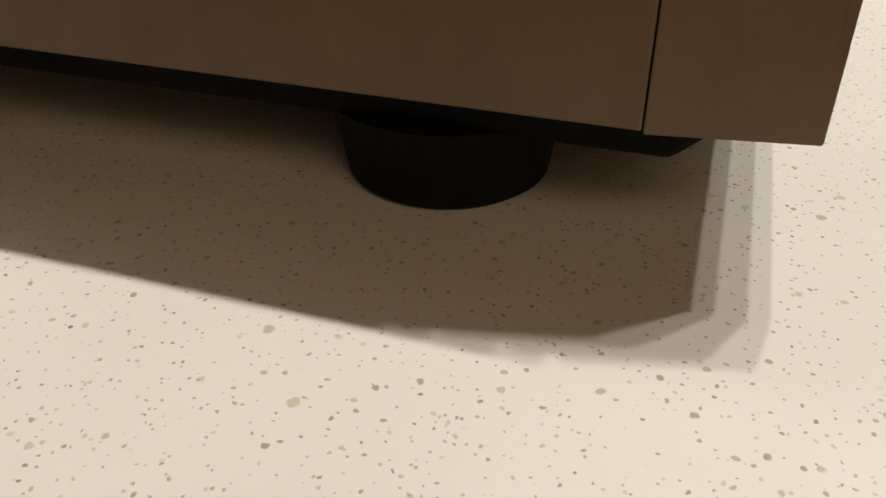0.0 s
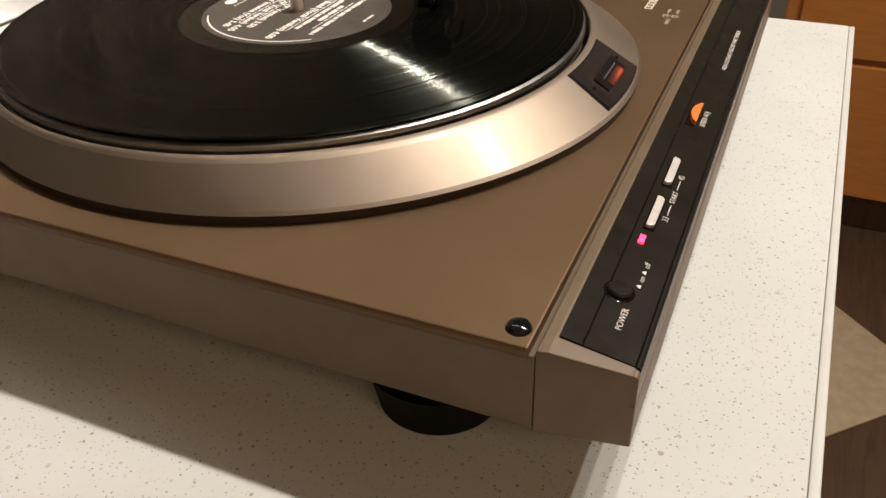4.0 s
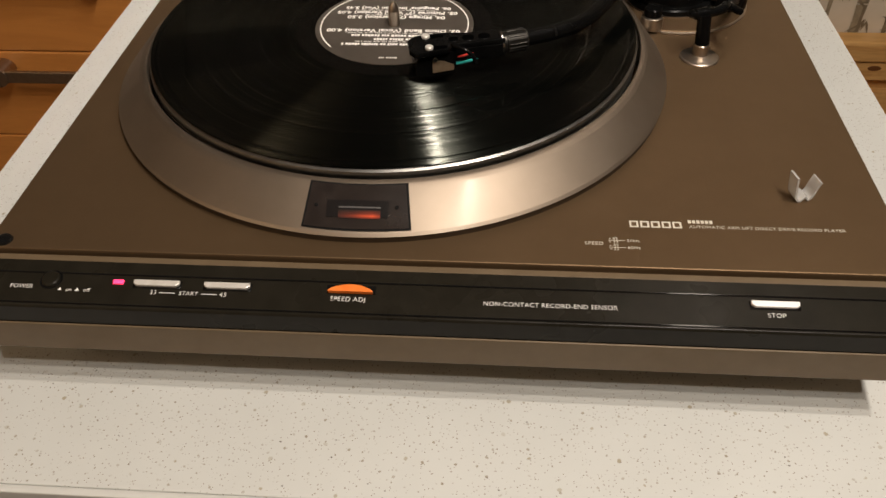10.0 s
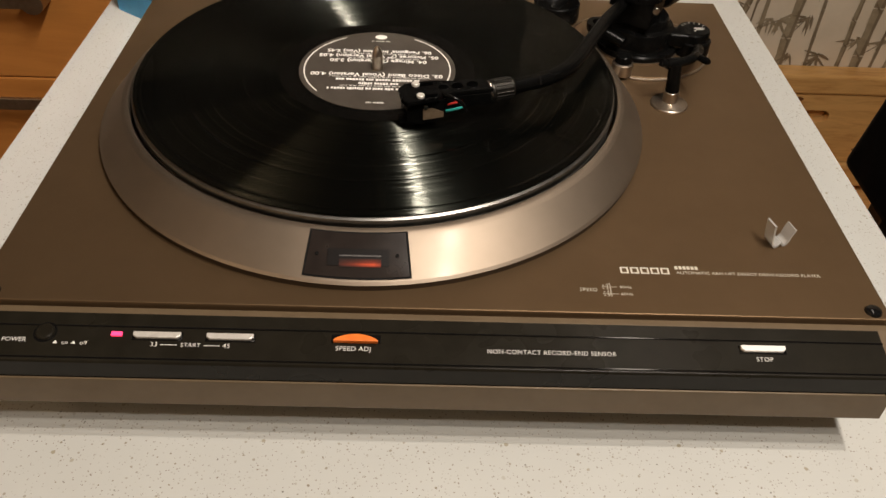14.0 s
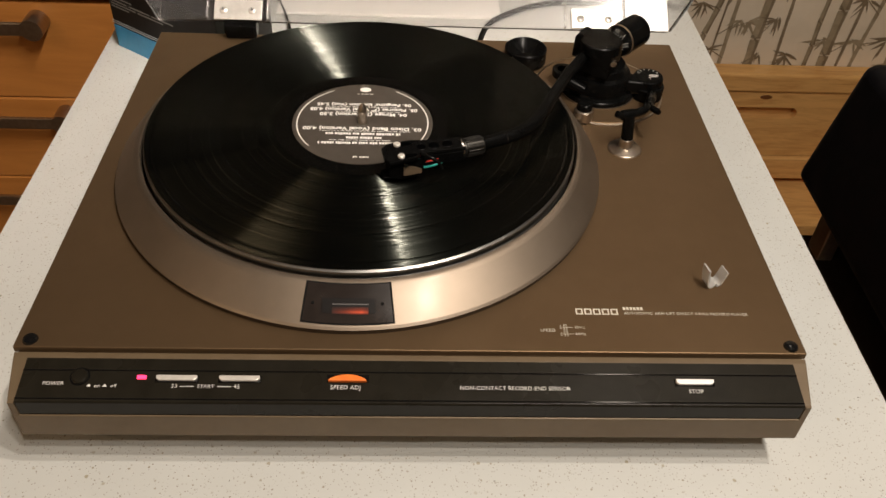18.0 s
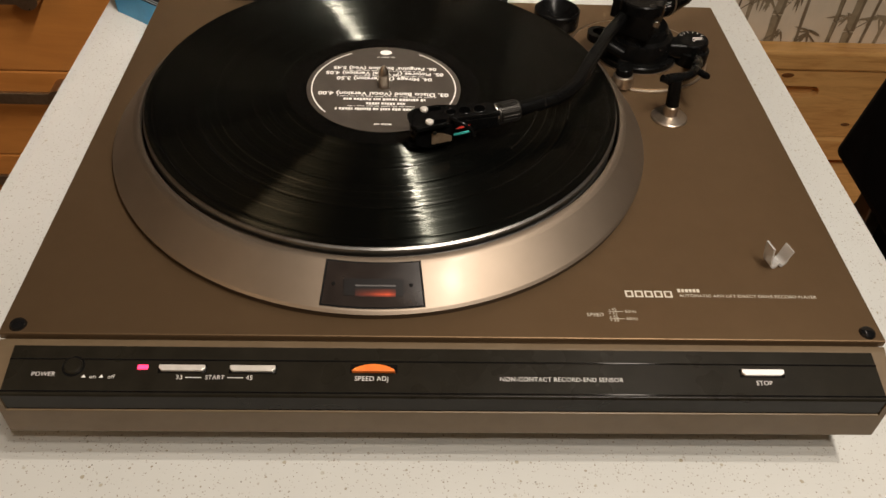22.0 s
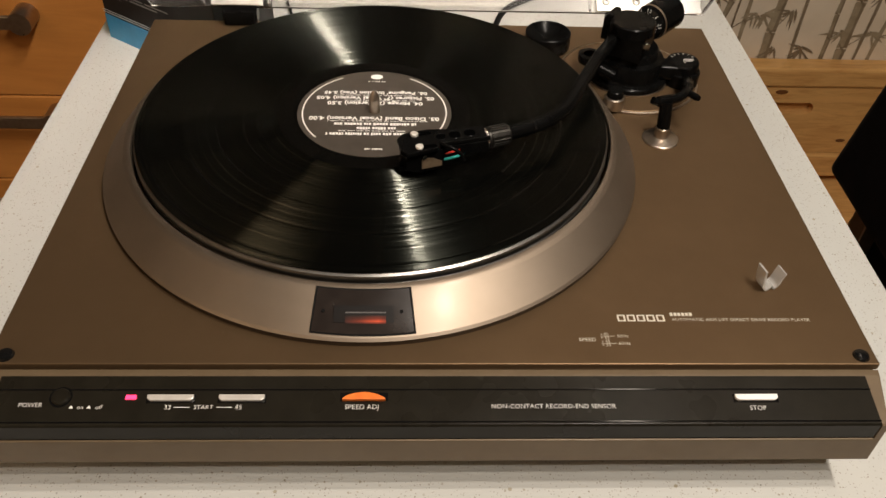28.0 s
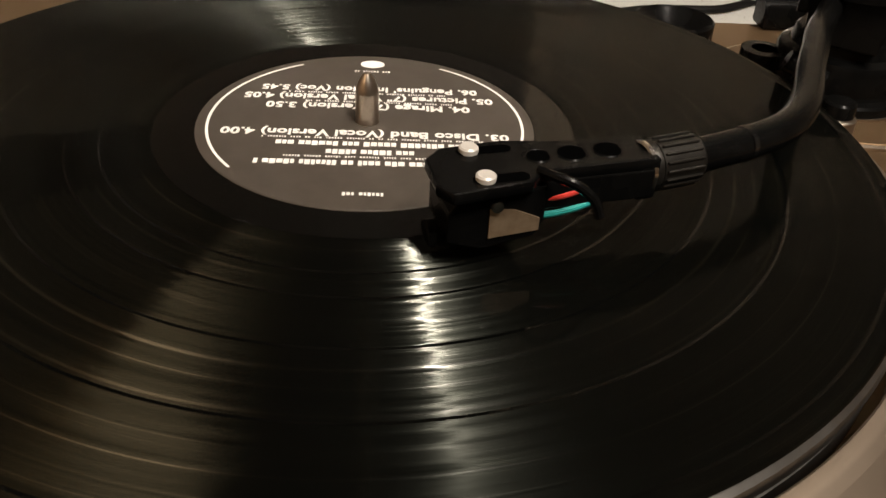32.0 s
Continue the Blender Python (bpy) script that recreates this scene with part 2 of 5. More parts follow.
def worktop():
    """Off-white solid surface with brown and grey chips of three sizes."""
    m = mat("speckled_worktop", (0.7, 0.66, 0.58), 0.5, 0.0, 0.3)
    n, l, b = nodes_of(m)
    tc = n.new("ShaderNodeTexCoord")
    base = noise_node(m, 9, 4.0)
    colour = ramp(m, base.outputs[0], [(0.3, (0.511, 0.515, 0.489)), (0.7, (0.549, 0.555, 0.529))])
    wob = noise_node(m, 420, 2.0)
    add = n.new("ShaderNodeVectorMath")
    add.operation = "MULTIPLY_ADD"
    add.inputs[1].default_value = (0.0015, 0.0015, 0.0015)
    l.new(wob.outputs["Color"], add.inputs[0])
    l.new(tc.outputs["Object"], add.inputs[2])
    for scale, size, share, tint in ((90, 0.115, 0.55, (0.33, 0.295, 0.215)), (180, 0.15, 0.65, (0.27, 0.235, 0.175)), (380, 0.20, 0.6, (0.25, 0.215, 0.17)), (620, 0.24, 0.45, (0.24, 0.205, 0.17)), (150, 0.085, 0.35, (0.09, 0.075, 0.055))):
        v = n.new("ShaderNodeTexVoronoi")
        v.inputs["Scale"].default_value = scale
        l.new(add.outputs[0], v.inputs["Vector"])
        near = n.new("ShaderNodeMapRange")
        near.inputs[1].default_value, near.inputs[2].default_value = size, size * 0.7
        l.new(v.outputs["Distance"], near.inputs[0])
        pick = n.new("ShaderNodeSeparateColor")
        l.new(v.outputs["Color"], pick.inputs[0])
        less = n.new("ShaderNodeMath")
        less.operation = "LESS_THAN"
        less.inputs[1].default_value = share
        l.new(pick.outputs[0], less.inputs[0])
        both = n.new("ShaderNodeMath")
        both.operation = "MULTIPLY"
        l.new(near.outputs[0], both.inputs[0])
        l.new(less.outputs[0], both.inputs[1])
        part_of = n.new("ShaderNodeMath")
        part_of.operation = "MULTIPLY"
        l.new(both.outputs[0], part_of.inputs[0])
        strong = n.new("ShaderNodeMapRange")
        strong.inputs[3].default_value = 0.35
        l.new(pick.outputs[1], strong.inputs[0])
        l.new(strong.outputs[0], part_of.inputs[1])
        mix = n.new("ShaderNodeMix")
        mix.data_type = "RGBA"
        l.new(part_of.outputs[0], mix.inputs["Factor"])
        l.new(colour, mix.inputs["A"])
        mix.inputs["B"].default_value = (*tint, 1)
        colour = mix.outputs["Result"]
    l.new(colour, b.inputs["Base Color"])
    t = noise_node(m, 30, 3.0)
    l.new(ramp(m, t.outputs[0], [(0.3, 0.46), (0.7, 0.6)]), b.inputs["Roughness"])
    return m


WORKTOP = worktop()
EDGE = vary(mat("worktop_edge", (0.5, 0.47, 0.42), 0.35), 60, (0.521, 0.520, 0.489), (0.559, 0.560, 0.529), (0.3, 0.45))


def wood(name, dark, light, stretch, rough=(0.28, 0.42)):
    m = mat(name, light, 0.35)
    n, l, b = nodes_of(m)
    a = noise_node(m, 6, 8.0, stretch, 0.65)
    a.inputs["Distortion"].default_value = 0.8
    l.new(ramp(m, a.outputs[0], [(0.25, dark), (0.55, light), (0.8, tuple(min(1, c * 1.12) for c in light))]), b.inputs["Base Color"])
    t = noise_node(m, 9, 3.0)
    l.new(ramp(m, t.outputs[0], [(0.3, rough[0]), (0.7, rough[1])]), b.inputs["Roughness"])
    bump(m, a.outputs[0], 0.12, 0.001)
    return m


CHERRY = wood("cherry_wood", (0.38, 0.148, 0.032), (0.46, 0.19, 0.044), (1.2, 1.2, 9))
PINE = wood("varnished_pine", (0.50, 0.24, 0.07), (0.70, 0.40, 0.14), (1.6, 9, 12))
KNOT = mat("pine_knot", (0.16, 0.06, 0.015), 0.45)
DARKWOOD = wood("dark_brown_floorboards", (0.045, 0.026, 0.014), (0.085, 0.050, 0.028), (1.2, 12, 1), (0.35, 0.5))
PAPER_WALL = vary(mat("beige_wallpaper", (0.5, 0.43, 0.33), 0.75), 14, (0.70, 0.60, 0.455), (0.78, 0.675, 0.525), bumpy=0.2, fine=500)
PRINT = vary(mat("olive_print", (0.20, 0.15, 0.09), 0.8), 45, (0.16, 0.115, 0.065), (0.27, 0.21, 0.135))
PRINT_PALE = vary(mat("pale_olive_print", (0.30, 0.24, 0.15), 0.8), 45, (0.24, 0.185, 0.11), (0.40, 0.325, 0.215))
DARKWALL = vary(mat("dark_taupe_wall", (0.1, 0.08, 0.06), 0.6), 10, (0.085, 0.064, 0.048), (0.11, 0.084, 0.062))
PLASTER = vary(mat("painted_plaster", (0.6, 0.54, 0.44), 0.85), 8, (0.46, 0.41, 0.33), (0.52, 0.46, 0.38), bumpy=0.15, fine=300)
# pale warm tone chosen to throw light back onto the platter surround
BOUNCE_WALL = vary(mat("warm_bounce_plaster", (0.5, 0.4, 0.3), 0.85), 8, (0.62, 0.50, 0.36), (0.69, 0.565, 0.415), bumpy=0.15, fine=300)
CEIL = vary(mat("white_ceiling", (0.75, 0.72, 0.67), 0.9), 6, (0.60, 0.575, 0.53), (0.66, 0.63, 0.58))
# brown grain assumed; kept dark so that metal and vinyl reflect less
CEIL_DIM = wood("dim_brown_ceiling", (0.085, 0.049, 0.025), (0.135, 0.080, 0.042), (1.2, 9, 1), (0.5, 0.65))
FABRIC = vary(mat("black_leatherette", (0.003, 0.003, 0.004), 0.6, 0.0, 0.15), 120, (0.002, 0.002, 0.003), (0.004, 0.004, 0.006), (0.48, 0.65), bumpy=0.2, fine=900)
TAN = vary(mat("tan_mat", (0.42, 0.34, 0.22), 0.9), 40, (0.38, 0.30, 0.19), (0.46, 0.375, 0.25), bumpy=0.3, fine=700)
CARD = vary(mat("black_carton", (0.015, 0.013, 0.012), 0.5, 0.0, 0.25), 80, (0.006, 0.0055, 0.005), (0.010, 0.009, 0.008), (0.4, 0.55))
BLUE = vary(mat("blue_carton", (0.03, 0.22, 0.42), 0.35), 80, (0.025, 0.19, 0.37), (0.035, 0.24, 0.45), (0.3, 0.42))
SILVER_INK = mat("silver_ink", (0.5, 0.52, 0.54), 0.4, 0.4)
TAN_INK = mat("tan_ink", (0.30, 0.27, 0.21), 0.5)
DIM_INK = mat("dim_grey_ink", (0.16, 0.16, 0.155), 0.5)
PAPER = vary(mat("white_paper", (0.72, 0.70, 0.66), 0.7), 25, (0.78, 0.76, 0.72), (0.83, 0.81, 0.77))
GOLD = mat("gold_plated", (0.8, 0.5, 0.12), 0.2, 1.0)
GUNMETAL = vary(mat("dark_grey_metal", (0.07, 0.065, 0.055), 0.35, 0.8), 200, (0.024, 0.0225, 0.020), (0.042, 0.039, 0.034), (0.3, 0.42))
BRASS = vary(mat("dull_brass", (0.5, 0.36, 0.22), 0.32, 0.8), 300, (0.42, 0.30, 0.19), (0.56, 0.42, 0.28), (0.28, 0.42))
RED = mat("red_wire", (0.5, 0.03, 0.02), 0.4)
TEAL = mat("teal_wire", (0.02, 0.28, 0.26), 0.4)
WHITE_WIRE = mat("white_wire", (0.7, 0.68, 0.66), 0.4)
NAVY = mat("dark_blue_plastic", (0.004, 0.012, 0.030), 0.12)
# warm glow of the added fill light
FILL_GLASS = mat("fill_face", (1, 0.9, 0.75), 0.4, emit=(1.0, 0.70, 0.42), emit_power=4.3)
LAMPGLASS_BRIGHT = mat("bright_lamp_face", (1, 0.9, 0.8), 0.4, emit=(1.0, 0.86, 0.70), emit_power=9.5)
BEIGE_BOX = vary(mat("beige_plastic", (0.45, 0.38, 0.27), 0.5), 40, (0.42, 0.35, 0.25), (0.48, 0.41, 0.30))


# ---- mesh helpers ----
def link_mesh(name, bm, material, smooth=True):
    me = bpy.data.meshes.new(name)
    bmesh.ops.recalc_face_normals(bm, faces=bm.faces)
    if smooth:
        areas = {f: f.calc_area() + 1e-12 for f in bm.faces}
        for f in bm.faces:
            f.smooth = True
        for e in bm.edges:
            if len(e.link_faces) == 2:
                bend, ratio = e.calc_face_angle(0), areas[e.link_faces[0]] / areas[e.link_faces[1]]
                if bend > radians(32) or (bend > radians(5) and not 0.17 < ratio < 6):
                    e.smooth = False
    bm.to_mesh(me)
    bm.free()
    for m in (material if isinstance(material, (list, tuple)) else (material,)):
        me.materials.append(m)
    return me


def part(name, bm, material, parent=None, label="", at=(0, 0, 0), rot=None, smooth=True):
    ob = new(name, link_mesh(name, bm, material, smooth))
    if parent:
        ob.parent = parent
    ob.matrix_basis = Matrix.Translation(at) @ (rot or Matrix())
    if label:
        ob["label"] = label
    return ob


def thing(name, label, category, at=(0, 0, 0), group="", kind=""):
    ob = new(name)
    ob.location = at
    ob.empty_display_size = 0.02
    return tagged(ob, label, category, group, kind)


def box(x0, x1, y0, y1, z0, z1, r=0.0, seg=2, bm=None):
    own = bm is None
    b = bmesh.new()
    bmesh.ops.create_cube(b, size=1)
    for v in b.verts:
        v.co = ((x0 + x1) / 2 + v.co.x * (x1 - x0), (y0 + y1) / 2 + v.co.y * (y1 - y0), (z0 + z1) / 2 + v.co.z * (z1 - z0))
    if r:
        bmesh.ops.bevel(b, geom=b.edges[:], offset=r, segments=seg, affect="EDGES", profile=0.5)
    if own:
        return b
    join(bm, b)
    return bm


def join(bm, other, m=None):
    me = bpy.data.meshes.new("tmp")
    if m is not None:
        bmesh.ops.transform(other, matrix=m, verts=other.verts)
    other.to_mesh(me)
    other.free()
    bm.from_mesh(me)
    bpy.data.meshes.remove(me)
    return bm


def lathe(profile, n=64, a0=0.0, a1=2 * math.pi):
    """Turns (r, z) pairs round z."""
    bm = bmesh.new()
    full = abs(a1 - a0 - 2 * math.pi) < 1e-6
    count = n if full else n + 1
    rings = []
    for r, z in profile:
        if r < 1e-7:
            rings.append([bm.verts.new((0, 0, z))] * count)
        else:
            rings.append([bm.verts.new((r * math.cos(a0 + (a1 - a0) * i / n), r * math.sin(a0 + (a1 - a0) * i / n), z)) for i in range(count)])
    for a, b in zip(rings, rings[1:]):
        for i in range(n):
            j = (i + 1) % count
            q = []
            for v in (a[i], a[j], b[j], b[i]):
                if v not in q:
                    q.append(v)
            if len(q) > 2:
                bm.faces.new(q)
    return bm


def cyl(r, z0, z1, n=32, bev=0.0004, r2=None):
    r2 = r if r2 is None else r2
    b = min(bev, r * 0.3)
    return lathe([(0, z0), (r - b, z0), (r, z0 + b), (r2, z1 - b), (r2 - b, z1), (0, z1)], n)


def tube(points, r, n=12, closed=False, caps=True):
    """A round bar along points; r is one radius or one for each point."""
    bm = bmesh.new()
    pts = [Vector(p) for p in points]
    radii = r if isinstance(r, (list, tuple)) else [r] * len(pts)
    rings, up = [], None
    for i, p in enumerate(pts):
        d = (pts[min(i + 1, len(pts) - 1)] - pts[max(i - 1, 0)]).normalized()
        if up is None:
            up = d.orthogonal().normalized()
        up = (up - d * up.dot(d)).normalized()
        side = d.cross(up)
        rings.append([bm.verts.new(p + (up * math.cos(a) + side * math.sin(a)) * radii[i]) for a in (2 * math.pi * k / n for k in range(n))])
    for a, b in zip(rings, rings[1:]):
        for k in range(n):
            bm.faces.new((a[k], a[(k + 1) % n], b[(k + 1) % n], b[k]))
    if caps:
        bm.faces.new(rings[0])
        bm.faces.new(rings[-1])
    return bm


def spline(points, per=8):
    """Catmull-Rom through points."""
    p = [Vector(q) for q in points]
    p = [2 * p[0] - p[1]] + p + [2 * p[-1] - p[-2]]
    out = []
    for i in range(1, len(p) - 2):
        for k in range(per):
            t = k / per
            out.append(0.5 * (2 * p[i] + (p[i + 1] - p[i - 1]) * t + (2 * p[i - 1] - 5 * p[i] + 4 * p[i + 1] - p[i + 2]) * t * t + (3 * p[i] - p[i - 1] - 3 * p[i + 1] + p[i + 2]) * t ** 3))
    return out + [p[-2]]


def prism(outline, h0, h1, axis="z", r=0.0):
    """A flat outline pushed out along an axis."""
    bm = bmesh.new()
    place = {"z": lambda a, b, h: (a, b, h), "x": lambda a, b, h: (h, a, b), "y": lambda a, b, h: (a, h, b)}[axis]
    lo = [bm.verts.new(place(a, b, h0)) for a, b in outline]
    hi = [bm.verts.new(place(a, b, h1)) for a, b in outline]
    bm.faces.new(lo)
    bm.faces.new(hi)
    n = len(outline)
    for i in range(n):
        bm.faces.new((lo[i], lo[(i + 1) % n], hi[(i + 1) % n], hi[i]))
    if r:
        bmesh.ops.recalc_face_normals(bm, faces=bm.faces)
        sharp = [e for e in bm.edges if len(e.link_faces) == 2 and e.calc_face_angle(0) > 0.5]
        bmesh.ops.bevel(bm, geom=sharp, offset=r, segments=2, affect="EDGES", profile=0.5)
    return bm


def text_bm(words, size, align="LEFT", wide=1.0, depth=0.00006, weight=-0.012):
    cu = bpy.data.curves.new("words", "FONT")
    cu.body, cu.size, cu.align_x, cu.align_y, cu.extrude = words, size, align, "CENTER", depth
    cu.resolution_u, cu.offset, cu.space_character = 3, weight * size, 1.03
    ob = new("words", cu)
    me = bpy.data.meshes.new_from_object(ob.evaluated_get(bpy.context.evaluated_depsgraph_get()))
    bm = bmesh.new()
    bm.from_mesh(me)
    bpy.data.objects.remove(ob)
    bpy.data.curves.remove(cu)
    bpy.data.meshes.remove(me)
    bmesh.ops.scale(bm, vec=(wide, 1, 1), verts=bm.verts)
    return bm


def letters(words, size, m, parent, ink, align="LEFT", wide=1.0, name="lettering", label="", weight=-0.012):
    return part(name, text_bm(words, size, align, wide, weight=weight), ink, parent, label, rot=m, smooth=False)


def bars(rects, m, parent, ink, name="print", label="", h=0.00006):
    """Flat printed bars: (x0, x1, y0, y1)."""
    bm = bmesh.new()
    for x0, x1, y0, y1 in rects:
        box(x0, x1, y0, y1, -h, h, bm=bm)
    return part(name, bm, ink, parent, label, rot=m, smooth=False)


# ---- the room ----
FLOOR, CEILING, WEST = -0.90, 1.62, -2.10
tagged(part("floor", box(WEST, 2.6, -2.6, 1.5, FLOOR - 0.05, FLOOR), DARKWOOD), "dark brown wooden floor", "floor", kind="structure")
# unseen ceiling, its dark brown holds reflections down
tagged(part("ceiling", box(WEST, 2.6, -2.6, 1.5, CEILING, CEILING + 0.05), CEIL_DIM), "plain unseen ceiling, brown and dark to dim reflections", "ceiling", kind="structure")
tagged(part("wall_kitchen", box(WEST, 0.178, 1.30, 1.40, FLOOR, CEILING), DARKWALL), "plain dark taupe wall behind the kitchen worktop", "wall", kind="structure")
wall_back = tagged(part("wall_back", box(0.18, 2.6, 1.30, 1.40, FLOOR, CEILING), PAPER_WALL), "beige wallpaper printed with olive bamboo", "wall", kind="structure")
tagged(part("wall_front", box(WEST, 2.6, -2.7, -2.6, FLOOR, CEILING), PLASTER), "plain cream plaster wall", "wall", kind="structure")
# unseen wall, serves as a warm reflector for the metal
tagged(part("wall_left", box(WEST - 0.1, WEST, -2.6, 1.30, FLOOR, CEILING), BOUNCE_WALL), "plain unseen wall, warm and pale to brighten reflections", "wall", kind="structure")
tagged(part("wall_right", box(2.6, 2.7, -2.6, 1.30, FLOOR, CEILING), PLASTER), "plain cream plaster wall", "wall", kind="structure")


def bamboo_print():
    """Brushed stalks, twigs and fans of leaves, as printed on the paper."""
    rng = random.Random(5)
    bms = {"dark": bmesh.new(), "pale": bmesh.new()}
    layer = [0]

    def flat(tone, points):
        layer[0] += 1
        y = 1.2994 - 0.000012 * (layer[0] % 90) - (0.0004 if tone == "dark" else 0)
        bm = bms[tone]
        bm.faces.new([bm.verts.new((p.x, y, p.y)) for p in points])

    def strip(tone, a, b, w0, w1):
        d = (b - a).normalized()
        s = Vector((-d.y, d.x))
        flat(tone, [a - s * w0, a + s * w0, b + s * w1, b - s * w1])

    def leaf(tone, a, ang, ln, w):
        d = Vector((math.cos(ang), math.sin(ang)))
        s = Vector((-d.y, d.x))
        bend = s * rng.uniform(-0.12, 0.12) * ln
        flat(tone, [a, a + d * ln * 0.28 + s * w, a + d * ln * 0.65 + s * w * 0.75 + bend * 0.5, a + d * ln + bend, a + d * ln * 0.6 - s * w * 0.5 + bend * 0.5, a + d * ln * 0.22 - s * w * 0.8])

    def fan(tone, c, size):
        lead = rng.uniform(-2.2, -0.9)
        for k in range(rng.randint(6, 9)):
            leaf(tone, c + Vector((rng.uniform(-0.006, 0.006), rng.uniform(-0.004, 0.004))), lead + rng.uniform(-1.7, 1.7), size * rng.uniform(0.6, 1.2), size * rng.uniform(0.06, 0.10))

    def stalk(x, w, lean, tone, top):
        z, px = -0.86, x - lean * 0.4
        while z < top:
            step = rng.uniform(0.055, 0.10) * (0.7 + w * 40)
            bow = rng.uniform(-0.003, 0.003)
            a, b = Vector((px, z)), Vector((px + lean * step + bow, z + step))
            mid = (a + b) / 2
            strip(tone, a + Vector((0, 0.0012)), mid, w * 1.04, w * 0.84)
            strip(tone, mid, b - Vector((0, 0.0012)), w * 0.84, w * 1.02)
            if tone == "pale" and w > 0.005:
                strip("dark", a + Vector((w * 0.55, 0.002)), b + Vector((w * 0.55, -0.004)), w * 0.30, w * 0.22)
            strip("dark", b - Vector((w * 0.15, 0.0012)), b + Vector((w * 0.1, 0.0010)), w * 1.15, w * 1.15)
            if rng.random() < 0.55:
                side = rng.choice((-1, 1))
                c = b + Vector((side * rng.uniform(0.015, 0.055), rng.uniform(0.005, 0.05)))
                strip("dark", b, c, 0.0011, 0.0007)
                fan(rng.choice(("dark", "dark", "pale")), c, rng.uniform(0.030, 0.048))
            px, z = px + lean * step + bow, z + step

    main = ((0.585, 0.0065, 0.20), (0.663, 0.0045, 0.06), (0.716, 0.0105, 0.05), (0.840, 0.0055, 0.04), (0.880, 0.0110, 0.05), (0.943, 0.0045, 0.10))
    for x, w, lean in main:
        stalk(x, w, lean, "pale", 0.62)
    x = 1.01
    while x < 2.3:
        stalk(x, rng.choice((0.0035, 0.005, 0.0075, 0.0105)), rng.uniform(-0.05, 0.14), "pale", 0.62)
        x += rng.uniform(0.05, 0.10)
    for x in (0.44, 0.505, 0.625, 0.77, 0.91):
        stalk(x, rng.uniform(0.002, 0.0035), rng.uniform(-0.08, 0.12), "dark", 0.62)
    for tone, m in (("dark", PRINT), ("pale", PRINT_PALE)):
        ob = part("bamboo_print", bms[tone], m, wall_back, smooth=False)
        ob["kind"] = "stuff"


bamboo_print()


# ---- lamps ----
def ceiling_spots():
    bar = thing("ceiling_spot_bar", "white metal ceiling bar with four lit spot lamps", "ceiling lamp", (0, 0, 0))
    places = SPOTS
    part("bar", box(-0.025, 0.025, -0.30, 0.58, 0, 0.02, 0.004), CEIL, bar, at=(places[1][0], places[1][1], CEILING - 0.021))
    for i, (x, y, z, power) in enumerate(places):
        aim = look((x, y, z), (0.05, 0.15, 0.0))
        head = part("spot_head", lathe([(0.012, 0.10), (0.024, 0.095), (0.034, 0.03), (0.036, 0.0), (0.033, 0.0), (0.031, 0.012), (0, 0.014)], 32), STEEL, bar, rot=aim)
        part("spot_stem", tube([(x, y, z + 0.06), (x, y, CEILING - 0.01)], 0.006), STEEL, bar)
        lamp = bpy.data.lights.new("spot_bulb", "AREA")
        lamp.shape, lamp.size = "DISK", 0.05
        lamp.energy, lamp.color = power, LAMP_COLOUR
        lamp.spread = radians(150)
        ob = new("spot_bulb", lamp)
        ob.matrix_basis = aim @ Matrix.Translation((0, 0, -0.004))
        tagged(ob, "bulb of a lit ceiling spot", "lamp")


LAMP_COLOUR = (1.0, 0.875, 0.745)
SPOTS = [(0.43, -0.76, 1.42, 6.4), (0.43, -0.57, 1.42, 6.4), (0.43, -0.30, 1.42, 6.4), (0.43, -0.11, 1.42, 6.4)]
ceiling_spots()
# Unseen oval lights; their form is assumed.
def oval_light(x, y, turned, glass, wide=1.0, length=2.6):
    dome = thing("added_oval_light", "long oval ceiling light, added out of view", "ceiling lamp", (x, y, CEILING), "opal ceiling lamps")
    long = pose(0, 0, 0, 0, 0, turned) @ Matrix.Diagonal((wide, length, 1, 1))
    part("rim", lathe([(0, -0.001), (0.32, -0.001), (0.325, -0.012), (0.32, -0.03), (0.31, -0.03)], 64), CEIL, dome, rot=long)
    part("glow_face", lathe([(0.31, -0.03), (0.28, -0.07), (0.18, -0.105), (0, -0.12)], 64), glass, dome, "added glowing face", rot=long)


# warm fill added front left to lift the shadows and the plinth side
oval_light(-1.55, -1.35, 20, FILL_GLASS, 1.4, 3.0)
# placed by the glare on the cover, also lifts the back of the worktop
oval_light(0.50, 0.60, 0, LAMPGLASS_BRIGHT, 0.15, 1.35)

# ---- worktop and cabinets ----
TOP_T = 0.038
counter = thing("peninsula_worktop", "off-white speckled solid-surface peninsula worktop", "worktop")
part("slab", box(-0.3134, 0.3055, -0.0508, 0.6645, -TOP_T, 0, 0.0007), WORKTOP, counter)
part("edge_strip", box(-0.3134, 0.3055, -0.0552, -0.0510, -TOP_T, -0.0001, 0.0009), EDGE, counter, "plain white front edge strip")
part("under_rail", box(-0.27, 0.27, -0.03, 0.62, -0.10, -TOP_T - 0.0005, 0.002), EDGE, counter)
for x in (0.25, -0.25):
    part("leg", cyl(0.022, FLOOR, -0.1005, 32, 0.002), STEEL, counter, "satin metal tube leg", at=(x, 0.02, 0))

back_top = thing("kitchen_worktop", "off-white speckled kitchen worktop against the wall", "worktop")
part("slab", box(WEST, 0.33, 0.6685, 1.297, -TOP_T, 0.0005, 0.0008), WORKTOP, back_top)
